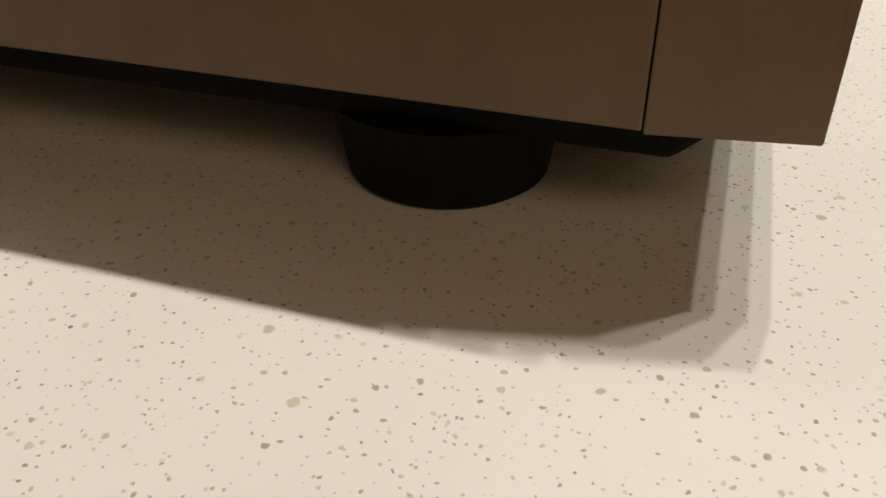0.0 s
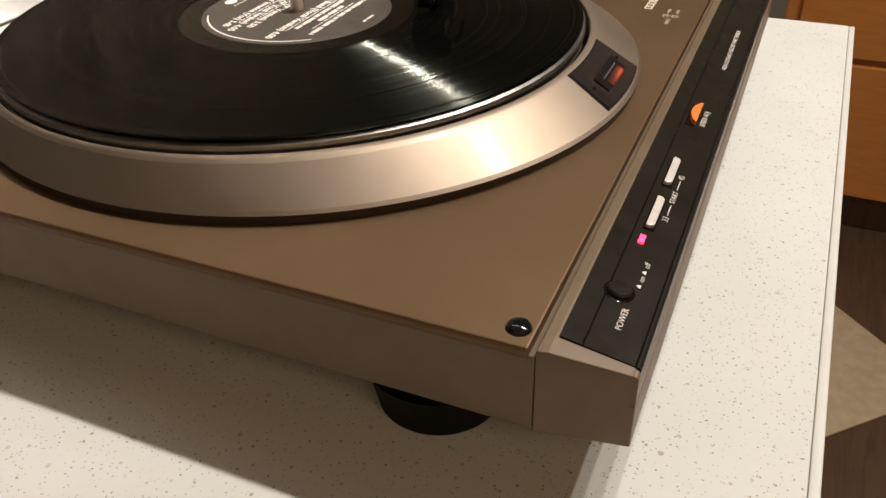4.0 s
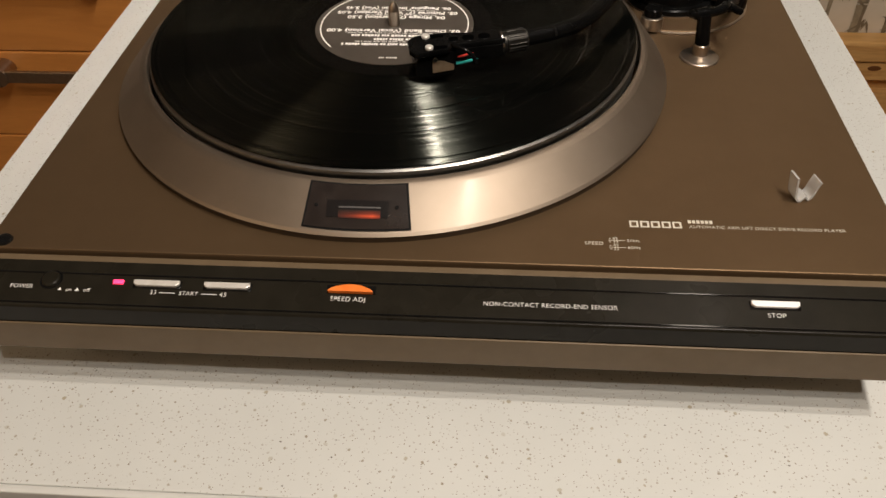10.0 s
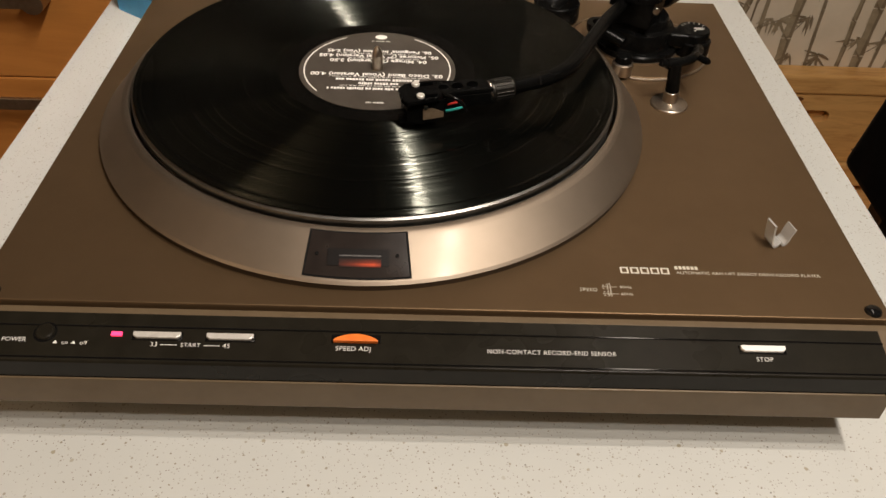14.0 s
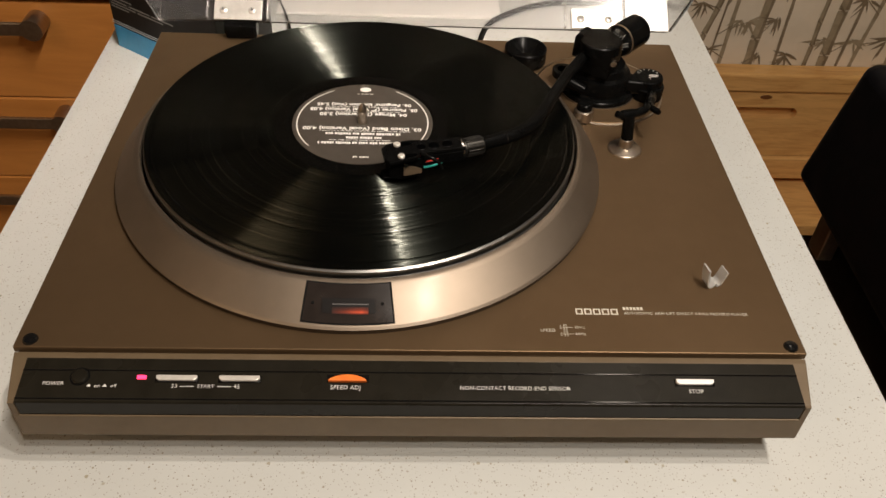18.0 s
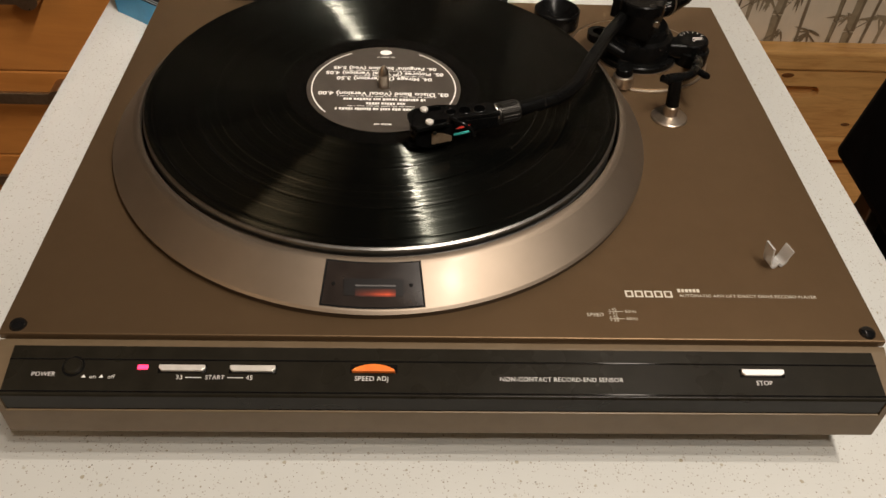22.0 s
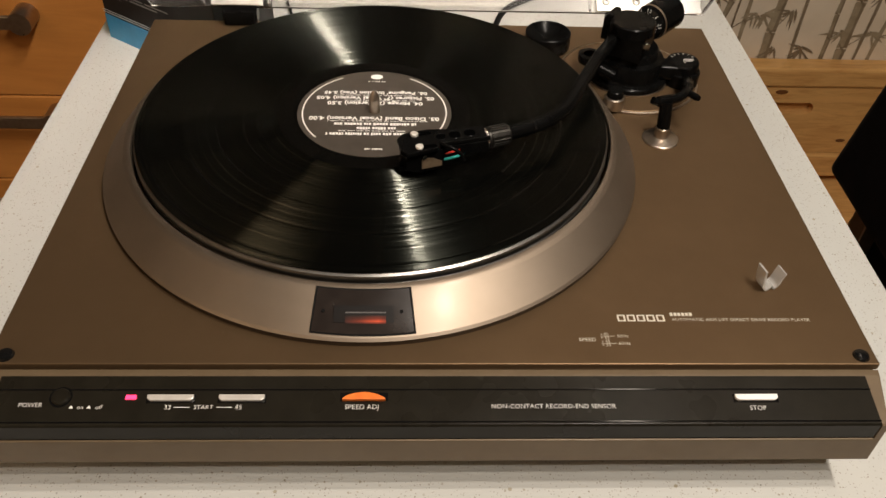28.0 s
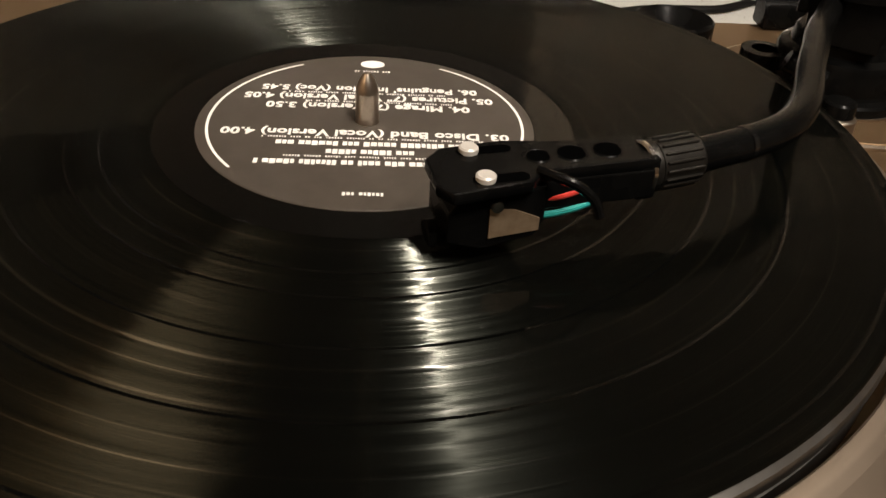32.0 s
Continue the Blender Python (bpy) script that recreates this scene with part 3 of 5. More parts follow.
part("edge_strip", box(WEST, 0.33, 0.6650, 0.6684, -TOP_T, 0.0003, 0.0012), EDGE, back_top, "plain white front edge strip")


def drawer_unit(x0, x1):
    unit = thing("drawer_cabinet", "orange-brown cherry wood kitchen drawer cabinet with metal bar handles", "cabinet", group="kitchen drawer cabinets")
    part("carcass", box(x0, x1, 0.692, 1.29, FLOOR + 0.1, -TOP_T - 0.001), CHERRY, unit)
    part("plinth", box(x0, x1, 0.73, 1.29, FLOOR, FLOOR + 0.0995), DARKWOOD, unit)
    tops = [-0.048, -0.1825, -0.3135, -0.446, -0.62]
    ends = [-0.1810, -0.3120, -0.4445, -0.6185, -0.798]
    for zt, zb in zip(tops, ends):
        d = part("drawer_front", box(x0 + 0.002, x1 - 0.002, 0.672, 0.6915, zb, zt, 0.002), CHERRY, unit)
        xe = x1 - 0.142
        zc = zt - 0.022
        h = part("handle", box(xe - 0.16, xe, 0.645, 0.650, zc - 0.0085, zc + 0.0085, 0.0015), STEEL, d, "satin metal bar handle")
        for x in (xe, xe - 0.16):
            b = lathe([(0, 0.0), (0.0125, 0.0), (0.0135, 0.001), (0.0135, 0.029), (0, 0.029)], 32)
            part("handle_post", b, STEEL, d, rot=Matrix.Translation((x, 0.672, zc)) @ pose(0, 0, 0, 90, 0, 0))
    return unit


drawer_unit(-0.92, -0.318)
drawer_unit(-1.53, -0.924)
drawer_unit(-2.09, -1.536)
tagged(part("peninsula_side_panel", box(-0.30, 0.30, 0.64, 0.672, FLOOR, -0.1005), CHERRY), "cherry wood panel under the worktop", "panel", kind="structure")


# ---- bench, stool and far things ----
def bench():
    b = thing("pine_bench", "varnished pine bench with a slotted grip hole and knots", "bench")
    part("top_rail", box(0.46, 1.56, 1.25, 1.2975, -0.505, -0.461, 0.006), PINE, b)
    bm = bmesh.new()
    x0, x1, z0, z1, hx0, hx1, hz = 0.46, 1.56, -0.672, -0.5065, 0.700, 0.842, -0.5595
    hole, n, rr = [], 8, 0.0145
    for k in range(n + 1):
        a = math.pi / 2 - math.pi * k / n
        hole.append((hx1 - rr + rr * math.cos(a), hz + rr * math.sin(a)))
    for k in range(n + 1):
        a = -math.pi / 2 - math.pi * k / n
        hole.append((hx0 + rr + rr * math.cos(a), hz + rr * math.sin(a)))
    m = len(hole)
    for y in (1.256, 1.275):
        inner = [bm.verts.new((x, y, z)) for x, z in hole]
        outer = [bm.verts.new((x, y, z)) for x, z in ((x1, z1), (x1, z0), (x0, z0), (x0, z1))]
        half = m // 2
        for i in range(half - 1):
            bm.faces.new((inner[i], inner[i + 1], outer[0] if i < half // 2 else outer[1]))
        bm.faces.new((inner[half // 2], outer[0], outer[1]))
        bm.faces.new((inner[half - 1], inner[half], outer[2], outer[1]))
        for i in range(half, m - 1):
            bm.faces.new((inner[i], inner[i + 1], outer[2] if i < half + half // 2 else outer[3]))
        bm.faces.new((inner[half + half // 2], outer[2], outer[3]))
        bm.faces.new((inner[m - 1], inner[0], outer[0], outer[3]))
        if y < 1.26:
            first = inner
    for i in range(m):
        bm.faces.new((first[i], first[(i + 1) % m], inner[(i + 1) % m], inner[i]))
    part("front_panel", bm, PINE, b)
    part("back_board", box(0.46, 1.56, 1.2765, 1.297, -0.88, -0.5065), PINE, b)
    part("lower_rail", box(0.46, 1.56, 1.244, 1.276, -0.731, -0.6735, 0.004), PINE, b)
    part("seat_board", box(0.46, 1.56, 1.10, 1.276, -0.78, -0.75, 0.003), PINE, b)
    for x in (0.47, 1.50):
        part("leg", box(x, x + 0.05, 1.12, 1.17, FLOOR, -0.7805, 0.003), PINE, b)
    for x, z, s in ((0.762, -0.519, 0.009), (1.06, -0.58, 0.011), (0.63, -0.62, 0.008), (0.93, -0.64, 0.007)):
        part("knot", cyl(s, 0, 0.0012, 20), KNOT, b, rot=Matrix.Translation((x, 1.2565, z)) @ pose(0, 0, 0, 90, 0, 0) @ Matrix.Diagonal((1.5, 0.6, 1, 1)))


bench()


def stool():
    s = thing("bar_stool", "black leatherette bar stool with a low back and metal stem", "stool")
    b = box(0.478, 0.535, 0.16, 0.555, -0.195, -0.013, 0.014, 5)
    for v in b.verts:
        k = (v.co.z + 0.195) / 0.182
        v.co.x += 0.008 * k
        if v.co.y > 0.4:
            v.co.y -= 0.034 * k
    part("backrest", b, FABRIC, s)
    part("seat", box(0.52, 0.90, 0.16, 0.545, -0.31, -0.235, 0.025, 5), FABRIC, s)
    for y in (0.24, 0.48):
        part("back_bracket", box(0.497, 0.517, y - 0.015, y + 0.015, -0.26, -0.15, 0.002), STEEL, s)
    part("stem", cyl(0.028, FLOOR + 0.02, -0.3105, 32, 0.002), CHROME, s, "chrome stem", at=(0.70, 0.36, 0))
    part("base", lathe([(0, 0.0), (0.2, 0.0), (0.2, 0.008), (0.05, 0.02), (0.03, 0.03), (0, 0.03)], 48), CHROME, s, "chrome disc base", at=(0.70, 0.36, FLOOR))
    return s


stool()


def sideboard():
    s = thing("sideboard", "orange-brown wooden sideboard with drawers on a dark plinth", "sideboard")
    part("carcass", box(1.52, 1.95, -1.25, 0.02, -0.80, -0.30, 0.004), CHERRY, s)
    part("plinth", box(1.56, 1.95, -1.22, 0.0, FLOOR, -0.8005), DARKWOOD, s)
    part("top", box(1.49, 1.97, -1.28, 0.05, -0.2995, -0.27, 0.004), CHERRY, s)
    for y0 in (-1.23, -0.82, -0.41):
        part("drawer_front", box(1.502, 1.519, y0, y0 + 0.40, -0.46, -0.31, 0.003), CHERRY, s)
        part("drawer_front", box(1.502, 1.519, y0, y0 + 0.40, -0.79, -0.475, 0.003), CHERRY, s)


sideboard()
tagged(part("floor_mat", box(-0.232, 0.232, 0.0, 0.62, 0, 0.006, 0.002), TAN, at=(0.837, -0.246, FLOOR), rot=pose(0, 0, 0, 0, 0, -45)), "flat tan floor mat on dark boards", "mat")
lug = thing("beige_box", "small beige plastic box with a dark recess on the floor", "box", (1.33, 0.0, FLOOR))
part("shell", box(-0.05, 0.05, -0.06, 0.06, 0.0, 0.05, 0.006), BEIGE_BOX, lug)
part("recess", box(-0.052, -0.049, -0.05, 0.02, 0.03, 0.046, 0.001), BLACK, lug, "dark recess")


def blanket():
    """A crumpled patterned throw on the sideboard."""
    rng = random.Random(3)
    bm = bmesh.new()
    bmesh.ops.create_icosphere(bm, subdivisions=4, radius=1)
    for v in bm.verts:
        k = 0.75 + 0.35 * noise.noise(v.co * 1.6) + 0.12 * noise.noise(v.co * 5)
        v.co = Vector((v.co.x * 0.16, v.co.y * 0.22, max(v.co.z, -0.5) * 0.10)) * k
    m = mat("patterned_cloth", (0.5, 0.3, 0.1), 0.85)
    n, l, b = nodes_of(m)
    t = noise_node(m, 9, 1.0)
    l.new(ramp(m, t.outputs[0], [(0.30, (0.45, 0.08, 0.12)), (0.42, (0.62, 0.33, 0.05)), (0.52, (0.55, 0.42, 0.26)), (0.62, (0.25, 0.33, 0.06)), (0.75, (0.5, 0.12, 0.2))]), b.inputs["Base Color"])
    low = min(v.co.z for v in bm.verts)
    tagged(part("folded_throw", bm, m, at=(1.70, -0.12, -0.27 - low)), "crumpled throw in red, orange and green", "blanket")


blanket()

# ---- things behind the player ----
BOX_A, BOX_B = Vector((-0.3000, 0.4905, 0)), Vector((-0.1785, 0.4030, 0))
carton = thing("product_carton", "slim black carton with a blue band along its base", "carton", BOX_A)
along = (BOX_B - BOX_A).normalized()
turn = Matrix.Translation((0, 0, 0)) @ Matrix.Rotation(math.atan2(along.y, along.x), 4, "Z")
W = (BOX_B - BOX_A).length
part("sleeve", box(0, W, 0.0006, 0.068, 0.0, 0.0745, 0.0006), CARD, carton, rot=turn)
part("base_band", box(0, W, 0.0, 0.0005, 0.0, 0.0238), BLUE, carton, "blue band", rot=turn)
face = turn @ Matrix.Translation((0, -0.0004, 0)) @ pose(0, 0, 0, 90, 0, 0)
bars([(0, W, 0.0262, 0.0272), (0, W, 0.0285, 0.0293)], face, carton, SILVER_INK, "stripe", "silver stripe")
bars([(0.0050, 0.0120, 0.0600, 0.0636), (0.0128, 0.0200, 0.0600, 0.0636)], face, carton, TAN_INK, "title_print", "small tan title")
for x0, x1, z in ((0.005, 0.012, 0.0545), (0.016, 0.036, 0.0545), (0.005, 0.028, 0.0508), (0.031, 0.060, 0.0508), (0.063, 0.092, 0.0508), (0.005, 0.040, 0.0478), (0.043, 0.078, 0.0478), (0.005, 0.030, 0.0448)):
    bars([(x0, x1, z, z + 0.0013)], face, carton, DIM_INK, "print", "small grey print")


def cables():
    rng = random.Random(11)
    for i in range(30):
        pts = []
        cx, cy = -0.480 + rng.uniform(-0.07, 0.055), 0.765 + rng.uniform(-0.045, 0.05)
        turns, rr = rng.randint(2, 4), rng.uniform(0.035, 0.085)
        for k in range(turns * 10):
            a = 2 * math.pi * k / 10 + i
            pts.append((cx + rr * math.cos(a) * rng.uniform(0.9, 1.1), cy + rr * 0.7 * math.sin(a) * rng.uniform(0.9, 1.1), 0.006 + 0.0033 * i + 0.02 * (0.5 + 0.5 * math.sin(2 * a + i)) + rng.uniform(0, 0.006)))
        pts[0] = (pts[0][0], pts[0][1], 0.003)
        tagged(part("cable_coil", tube(spline(pts, 4), (0.0021, 0.0026, 0.0033)[i % 3], 8), BLACK), "coiled black audio cable on the worktop", "cable", "audio cables")
    loose = thing("jack_cable", "black cable ending in a gold jack plug", "cable", (0, 0, 0))
    part("cord", tube(spline([(-0.58, 0.675, 0.003), (-0.53, 0.686, 0.003), (-0.495, 0.712, 0.006), (-0.455, 0.703, 0.004), (-0.428, 0.6855, 0.0045)]), 0.0022, 8), RUBBER, loose)
    plug = part("jack_plug", tube([(-0.4300, 0.6865, 0.0048), (-0.4050, 0.6790, 0.0048), (-0.4030, 0.6785, 0.0048), (-0.3800, 0.6725, 0.0048), (-0.3760, 0.6715, 0.0048)], [0.0045, 0.0045, 0.003, 0.003, 0.0012], 16), GOLD, loose, "gold-plated plug")
    b = thing("blue_bottle", "dark blue plastic bottle lying on its side", "bottle", (0, 0, 0))
    part("body", tube([(-0.388, 0.735, 0.026), (-0.387, 0.735, 0.026), (-0.318, 0.712, 0.026), (-0.306, 0.708, 0.026)], [0.018, 0.0255, 0.0255, 0.013], 24), NAVY, b)
    part("cap", tube([(-0.306, 0.708, 0.026), (-0.290, 0.703, 0.026)], 0.011, 20), BLACK, b)


cables()
plug = thing("power_plug", "round black plug lying among the cables", "plug", (-0.386, 0.690, 0.0))
part("body", lathe([(0, 0.0), (0.0105, 0.0), (0.0120, 0.002), (0.0120, 0.017), (0.0095, 0.0215), (0.0045, 0.0235), (0, 0.0235)], 32), RUBBER, plug)
part("strain_relief", tube([(0, 0, 0.0225), (-0.005, 0.004, 0.033), (-0.014, 0.012, 0.036)], [0.0045, 0.0035, 0.0025], 12), RUBBER, plug)
adapter = thing("plug_adapter", "bright metal cable adapter on the cable heap", "adapter", (-0.428, 0.800, 0.0))
part("barrel", tube([(-0.016, 0, 0.075), (0.012, 0.004, 0.075), (0.0125, 0.004, 0.075), (0.020, 0.005, 0.075)], [0.0085, 0.0085, 0.006, 0.006], 24), CHROME, adapter)
part("lead", tube(spline([(-0.016, 0, 0.075), (-0.030, -0.002, 0.060), (-0.034, 0.000, 0.030), (-0.030, 0.004, 0.0035)], 6), 0.0028, 10), BLACK, adapter)


def appliance():
    a = thing("kitchen_appliance", "dark glossy kitchen appliance standing on the worktop", "appliance", (0, 0, 0.0005))
    part("body", box(-0.35, 0.238, 0.915, 1.28, 0.012, 0.29, 0.006), BLACK, a, "dark grey casing")
    part("front_panel", box(-0.345, 0.235, 0.908, 0.9145, 0.016, 0.285, 0.002), BLACK, a, "dark glossy front panel")
    part("base_rail", box(-0.345, 0.235, 0.906, 0.908, 0.018, 0.030, 0.0006), RUBBER, a)
    for x in (-0.32, 0.21):
        for y in (0.94, 1.25):
            part("foot", cyl(0.012, 0, 0.0118, 20), RUBBER, a, at=(x, y, 0))
    part("indicator", lathe([(0, 0.0016), (0.0022, 0.0012), (0.0028, 0.0), (0, 0.0)], 20), LED_RED, a, "lit red indicator", rot=Matrix.Translation((-0.1872, 0.9079, 0.0338)) @ pose(0, 0, 0, 90, 0, 0))
    for x in (0.06, 0.085):
        part("knob", lathe([(0, 0.008), (0.004, 0.008), (0.005, 0.0), (0, 0.0)], 20), STEEL, a, "small bright knob", rot=Matrix.Translation((x, 0.906, 0.024)) @ pose(0, 0, 0, 90, 0, 0))


appliance()


def manual():
    p = thing("instruction_manual", "white printed owner's manual lying flat behind the player", "booklet", (-0.040, 0.640, 0.001))
    part("page_block", box(-0.112, 0.130, -0.078, 0.115, 0.0, 0.003, 0.0005), PAPER, p)
    m = Matrix.Translation((0, 0, 0.0032))
    for k in range(5):
        y = -0.006 + 0.018 * k
        part("title_mark", lathe([(0.0042, -0.00006), (0.0042, 0.00006), (0.0062, 0.00006), (0.0062, -0.00006), (0.0042, -0.00006)], 24), PRINT_GREY, p, "grey title mark", rot=m @ Matrix.Translation((-0.105, y, 0)) @ Matrix.Diagonal((1, 1.35, 1, 1)))
    for x0, x1, y0, y1 in ((-0.085, -0.080, -0.02, 0.075), (-0.066, -0.060, -0.01, 0.085)):
        for k in range(9):
            ys = y0 + (y1 - y0) * k / 9
            bars([(x0, x1, ys, ys + (y1 - y0) / 9 - 0.003)], m, p, INK_GREY, "print_line", "small grey print")
    part("picture_ground", box(0.008, 0.125, -0.020, 0.085, -0.00014, -0.00008), PRINT_FAINT, p, "pale grey printed field", rot=m)
    part("picture", prism([(0.062, 0.000), (0.072, -0.013), (0.088, -0.010), (0.098, 0.012), (0.100, 0.036), (0.082, 0.058), (0.066, 0.050), (0.074, 0.026)], -0.00006, 0.00006), PRINT_GREY, p, "grey printed picture", rot=m)
    return p


manual()
cord = thing("mains_cable", "flat black mains cable lying on the worktop", "cable")
part("cord", tube(spline([(0.055, 0.415, 0.024), (0.060, 0.48, 0.008), (0.075, 0.545, 0.004), (0.107, 0.578, 0.004), (0.141, 0.597, 0.004), (0.17, 0.602, 0.004), (0.205, 0.606, 0.004), (0.235, 0.625, 0.004), (0.262, 0.645, 0.004), (0.290, 0.68, 0.0045), (0.295, 0.75, 0.0045), (0.27, 0.85, 0.0045), (0.225, 1.0, 0.0045), (0.222, 1.2, 0.0045)], 8), 0.0029, 10), RUBBER, cord)
part("earth_wire", tube(spline([(-0.128, 0.41, 0.03), (-0.131, 0.48, 0.01), (-0.134, 0.53, 0.0052), (-0.155, 0.60, 0.003), (-0.19, 0.70, 0.003), (-0.20, 0.74, 0.004), (-0.235, 0.79, 0.004), (-0.26, 0.76, 0.004), (-0.24, 0.71, 0.004), (-0.28, 0.70, 0.004)], 8), 0.0013, 8), RUBBER, cord, "thin black wire")

# ---- the record player ----
ZP = 0.066          # top of the plate over the worktop
CX, CY = -0.0400, 0.2308   # platter axis
RCY = 0.2262
player = thing("record_player", "brown metal direct-drive record player with a black control panel", "record player")
part("body", prism([(0.0374, 0.0305), (0.0374, ZP - 0.0045), (0.3970, ZP - 0.0045), (0.3970, 0.0305)], -0.2232, 0.2232, "x", 0.0005), BROWN_SIDE, player, "brown painted plinth body")
part("top_plate", box(-0.225, 0.225, 0.0392, 0.3985, ZP - 0.0044, ZP, 0.0007, 2), BROWN, player, "brown lacquered top plate")
part("underside", prism([(0.0235, 0.0302), (0.025, 0.0262), (0.032, 0.0200), (0.385, 0.0195), (0.395, 0.0302)], -0.2125, 0.2125, "x", 0.002), RUBBER, player, "black underside pan")
FT, FB, FZ = 0.0645, 0.0598, 0.0300   # front block: heights of back edge, nose and foot


def tapered(outline, half, narrow=0.0, r=0.0):
    """An outline drawn along x; its ends draw in towards the front by narrow."""
    bm = bmesh.new()
    rows = []
    for side in (-1, 1):
        rows.append([bm.verts.new((side * (half - narrow * max(0.0, min(1.0, (0.0371 - y) / 0.0290))), y, z)) for y, z in outline])
    n = len(outline)
    for i in range(n):
        bm.faces.new((rows[0][i], rows[0][(i + 1) % n], rows[1][(i + 1) % n], rows[1][i]))
    bm.faces.new(rows[0])
    bm.faces.new(rows[1])
    if r:
        bmesh.ops.recalc_face_normals(bm, faces=bm.faces)
        ends = [e for e in bm.edges if len(e.link_faces) == 2 and e.calc_face_angle(0) > 0.5]
        bmesh.ops.bevel(bm, geom=ends, offset=r, segments=2, affect="EDGES", profile=0.5)
    return bm


part("front_block", tapered([(0.0371, FZ), (0.0371, FT), (0.0335, FT), (0.0080, FB), (0.0080, 0.0478), (0.0064, 0.0478), (0.0064, FZ)], 0.2235, 0.0050, 0.0005), BROWN_SIDE, player, "brown front moulding with drawn-in ends")
for side in (-1, 1):
    ends = sorted((side * 0.2150, side * 0.2183))
    part("end_cheek", prism([(0.0300, 0.0460), (0.0300, FT - 0.0012), (0.0080, FB - 0.00025), (0.0072, FB - 0.0004), (0.0065, FB - 0.0011), (0.0065, 0.0460)], ends[0], ends[1], "x", 0.0), BROWN_SIDE, player, "brown end of the front moulding")
# black panel laid over the slope and the upper nose, in two steps
nose = [(0.0325, FT + 0.0006), (0.0325, FT - 0.003), (0.013, FB - 0.006), (0.0128, 0.0487), (0.0070, 0.0487), (0.0066, FB - 0.0010), (0.0072, FB + 0.0003)]
part("control_panel", tapered(nose, 0.2146, 0.0, 0.00025), PANEL, player, "black control panel")
part("panel_seam", box(-0.2149, 0.2149, 0.0072, 0.0079, 0.0480, 0.0486), HOLE, player, "dark seam under the panel")
slope = math.atan2(FT - FB, 0.0325 - 0.0078)


def on_slope(x, y, up=0.0):
    """A place on the sloping panel, axes along it."""
    z = FB + 0.0006 + (y - 0.0072) * math.tan(slope)
    return Matrix.Translation((x, y, z + up)) @ pose(0, 0, 0, math.degrees(slope), 0, 0)


part("panel_ridge", box(-0.2144, 0.2144, -0.0003, 0.0003, -0.0002, 0.0004), GLOSS, player, rot=on_slope(0, 0.0250))
part("panel_ridge", box(-0.2144, 0.2144, -0.0003, 0.0003, -0.0002, 0.0003), GLOSS, player, rot=on_slope(0, 0.0083))

for i, (x, y) in enumerate(((-0.190, 0.085), (0.190, 0.085), (-0.187, 0.350), (0.187, 0.350))):
    part("foot", lathe([(0, 0.0), (0.0225, 0.0), (0.0245, 0.0015), (0.0275, 0.018), (0.029, 0.0212), (0, 0.0212)], 48), RUBBER, player, "black tapered rubber foot", at=(x, y, 0))
for x, y in ((-0.2168, 0.0448), (0.2170, 0.0448)):
    part("screw_cap", lathe([(0, 0.0022), (0.002, 0.0021), (0.0036, 0.0014), (0.0043, 0.0002), (0.0044, -0.0005), (0, -0.0005)], 32), GLOSS, player, "domed black screw cap", at=(x, y, ZP))


# platter surround: a cone whose foot is wider at the front than at the back
def cone(x, v):
    """A place on the front of the cone: v from 0 at the foot to 1 at the top."""
    r = 0.1688 + (0.1560 - 0.1688) * v
    return Vector((x, 0.2200 + 0.0090 * v - math.sqrt(r * r - x * x) - RCY, 0.0054 + 0.0132 * v))


def surround():
    bm = bmesh.new()
    n, rows = 192, []
    for r, f, z in ((0.1664, 0, 0.0024), (0.1664, 0, 0.0034), (0.1696, 0, 0.0035), (0.1700, 0, 0.0041), (0.1688, 0.02, 0.0054), (0.1575, 0.95, 0.0176), (0.1560, 1, 0.0186), (0.1552, 1.04, 0.0191), (0.1538, 1.16, 0.0192), (0.1534, 1.17, 0.0188), (0.1534, 1.17, 0.0010)):
        rows.append([bm.verts.new((r * math.cos(a) - 0.0002 * (1 - f), 0.2200 + 0.0090 * f - RCY + r * math.sin(a), z)) for a in (2 * math.pi * k / n for k in range(n))])
    for a, b in zip(rows, rows[1:]):
        for k in range(n):
            bm.faces.new((a[k], a[(k + 1) % n], b[(k + 1) % n], b[k]))
    return bm


ring = part("platter_surround", surround(), CHAMPAGNE, player, "champagne metal conical platter surround", at=(CX, RCY, ZP))
part("surround_edge", lathe([(0.1660, 0.0001), (0.1691, 0.0001), (0.1691, 0.0036), (0.1660, 0.0036)], 160), RIM, player, "dark brown edge under the surround", at=(CX - 0.0002, 0.2200, ZP))


# strobe window set in the cone
def window(grow=0.0):
    bm = bmesh.new()
    rows = []
    for v, w in ((0.065 - grow * 0.035, 0.0262), (0.965 + grow * 0.035, 0.0234)):
        off = Vector((0, -0.545, 0.84)) * (0.0011 - grow * 0.0004)
        rows.append([bm.verts.new(cone(x - 0.0015, v) + off) for x in ((w + grow * 0.0011) * (2 * k / 28 - 1) for k in range(29))])
    for k in range(28):
        bm.faces.new((rows[0][k], rows[0][k + 1], rows[1][k + 1], rows[1][k]))
    g = bmesh.ops.extrude_face_region(bm, geom=bm.faces[:])
    for e in g["geom"]:
        if isinstance(e, bmesh.types.BMVert):
            e.co += Vector((0, 0.0012, -0.0015))
    return bm


win = part("strobe_window", window(), SMOKED, player, "smoked strobe window", at=(CX + 0.0013, RCY + 0.0006, ZP))
part("window_frame", window(1.0), RUBBER, win, "thin black window frame")


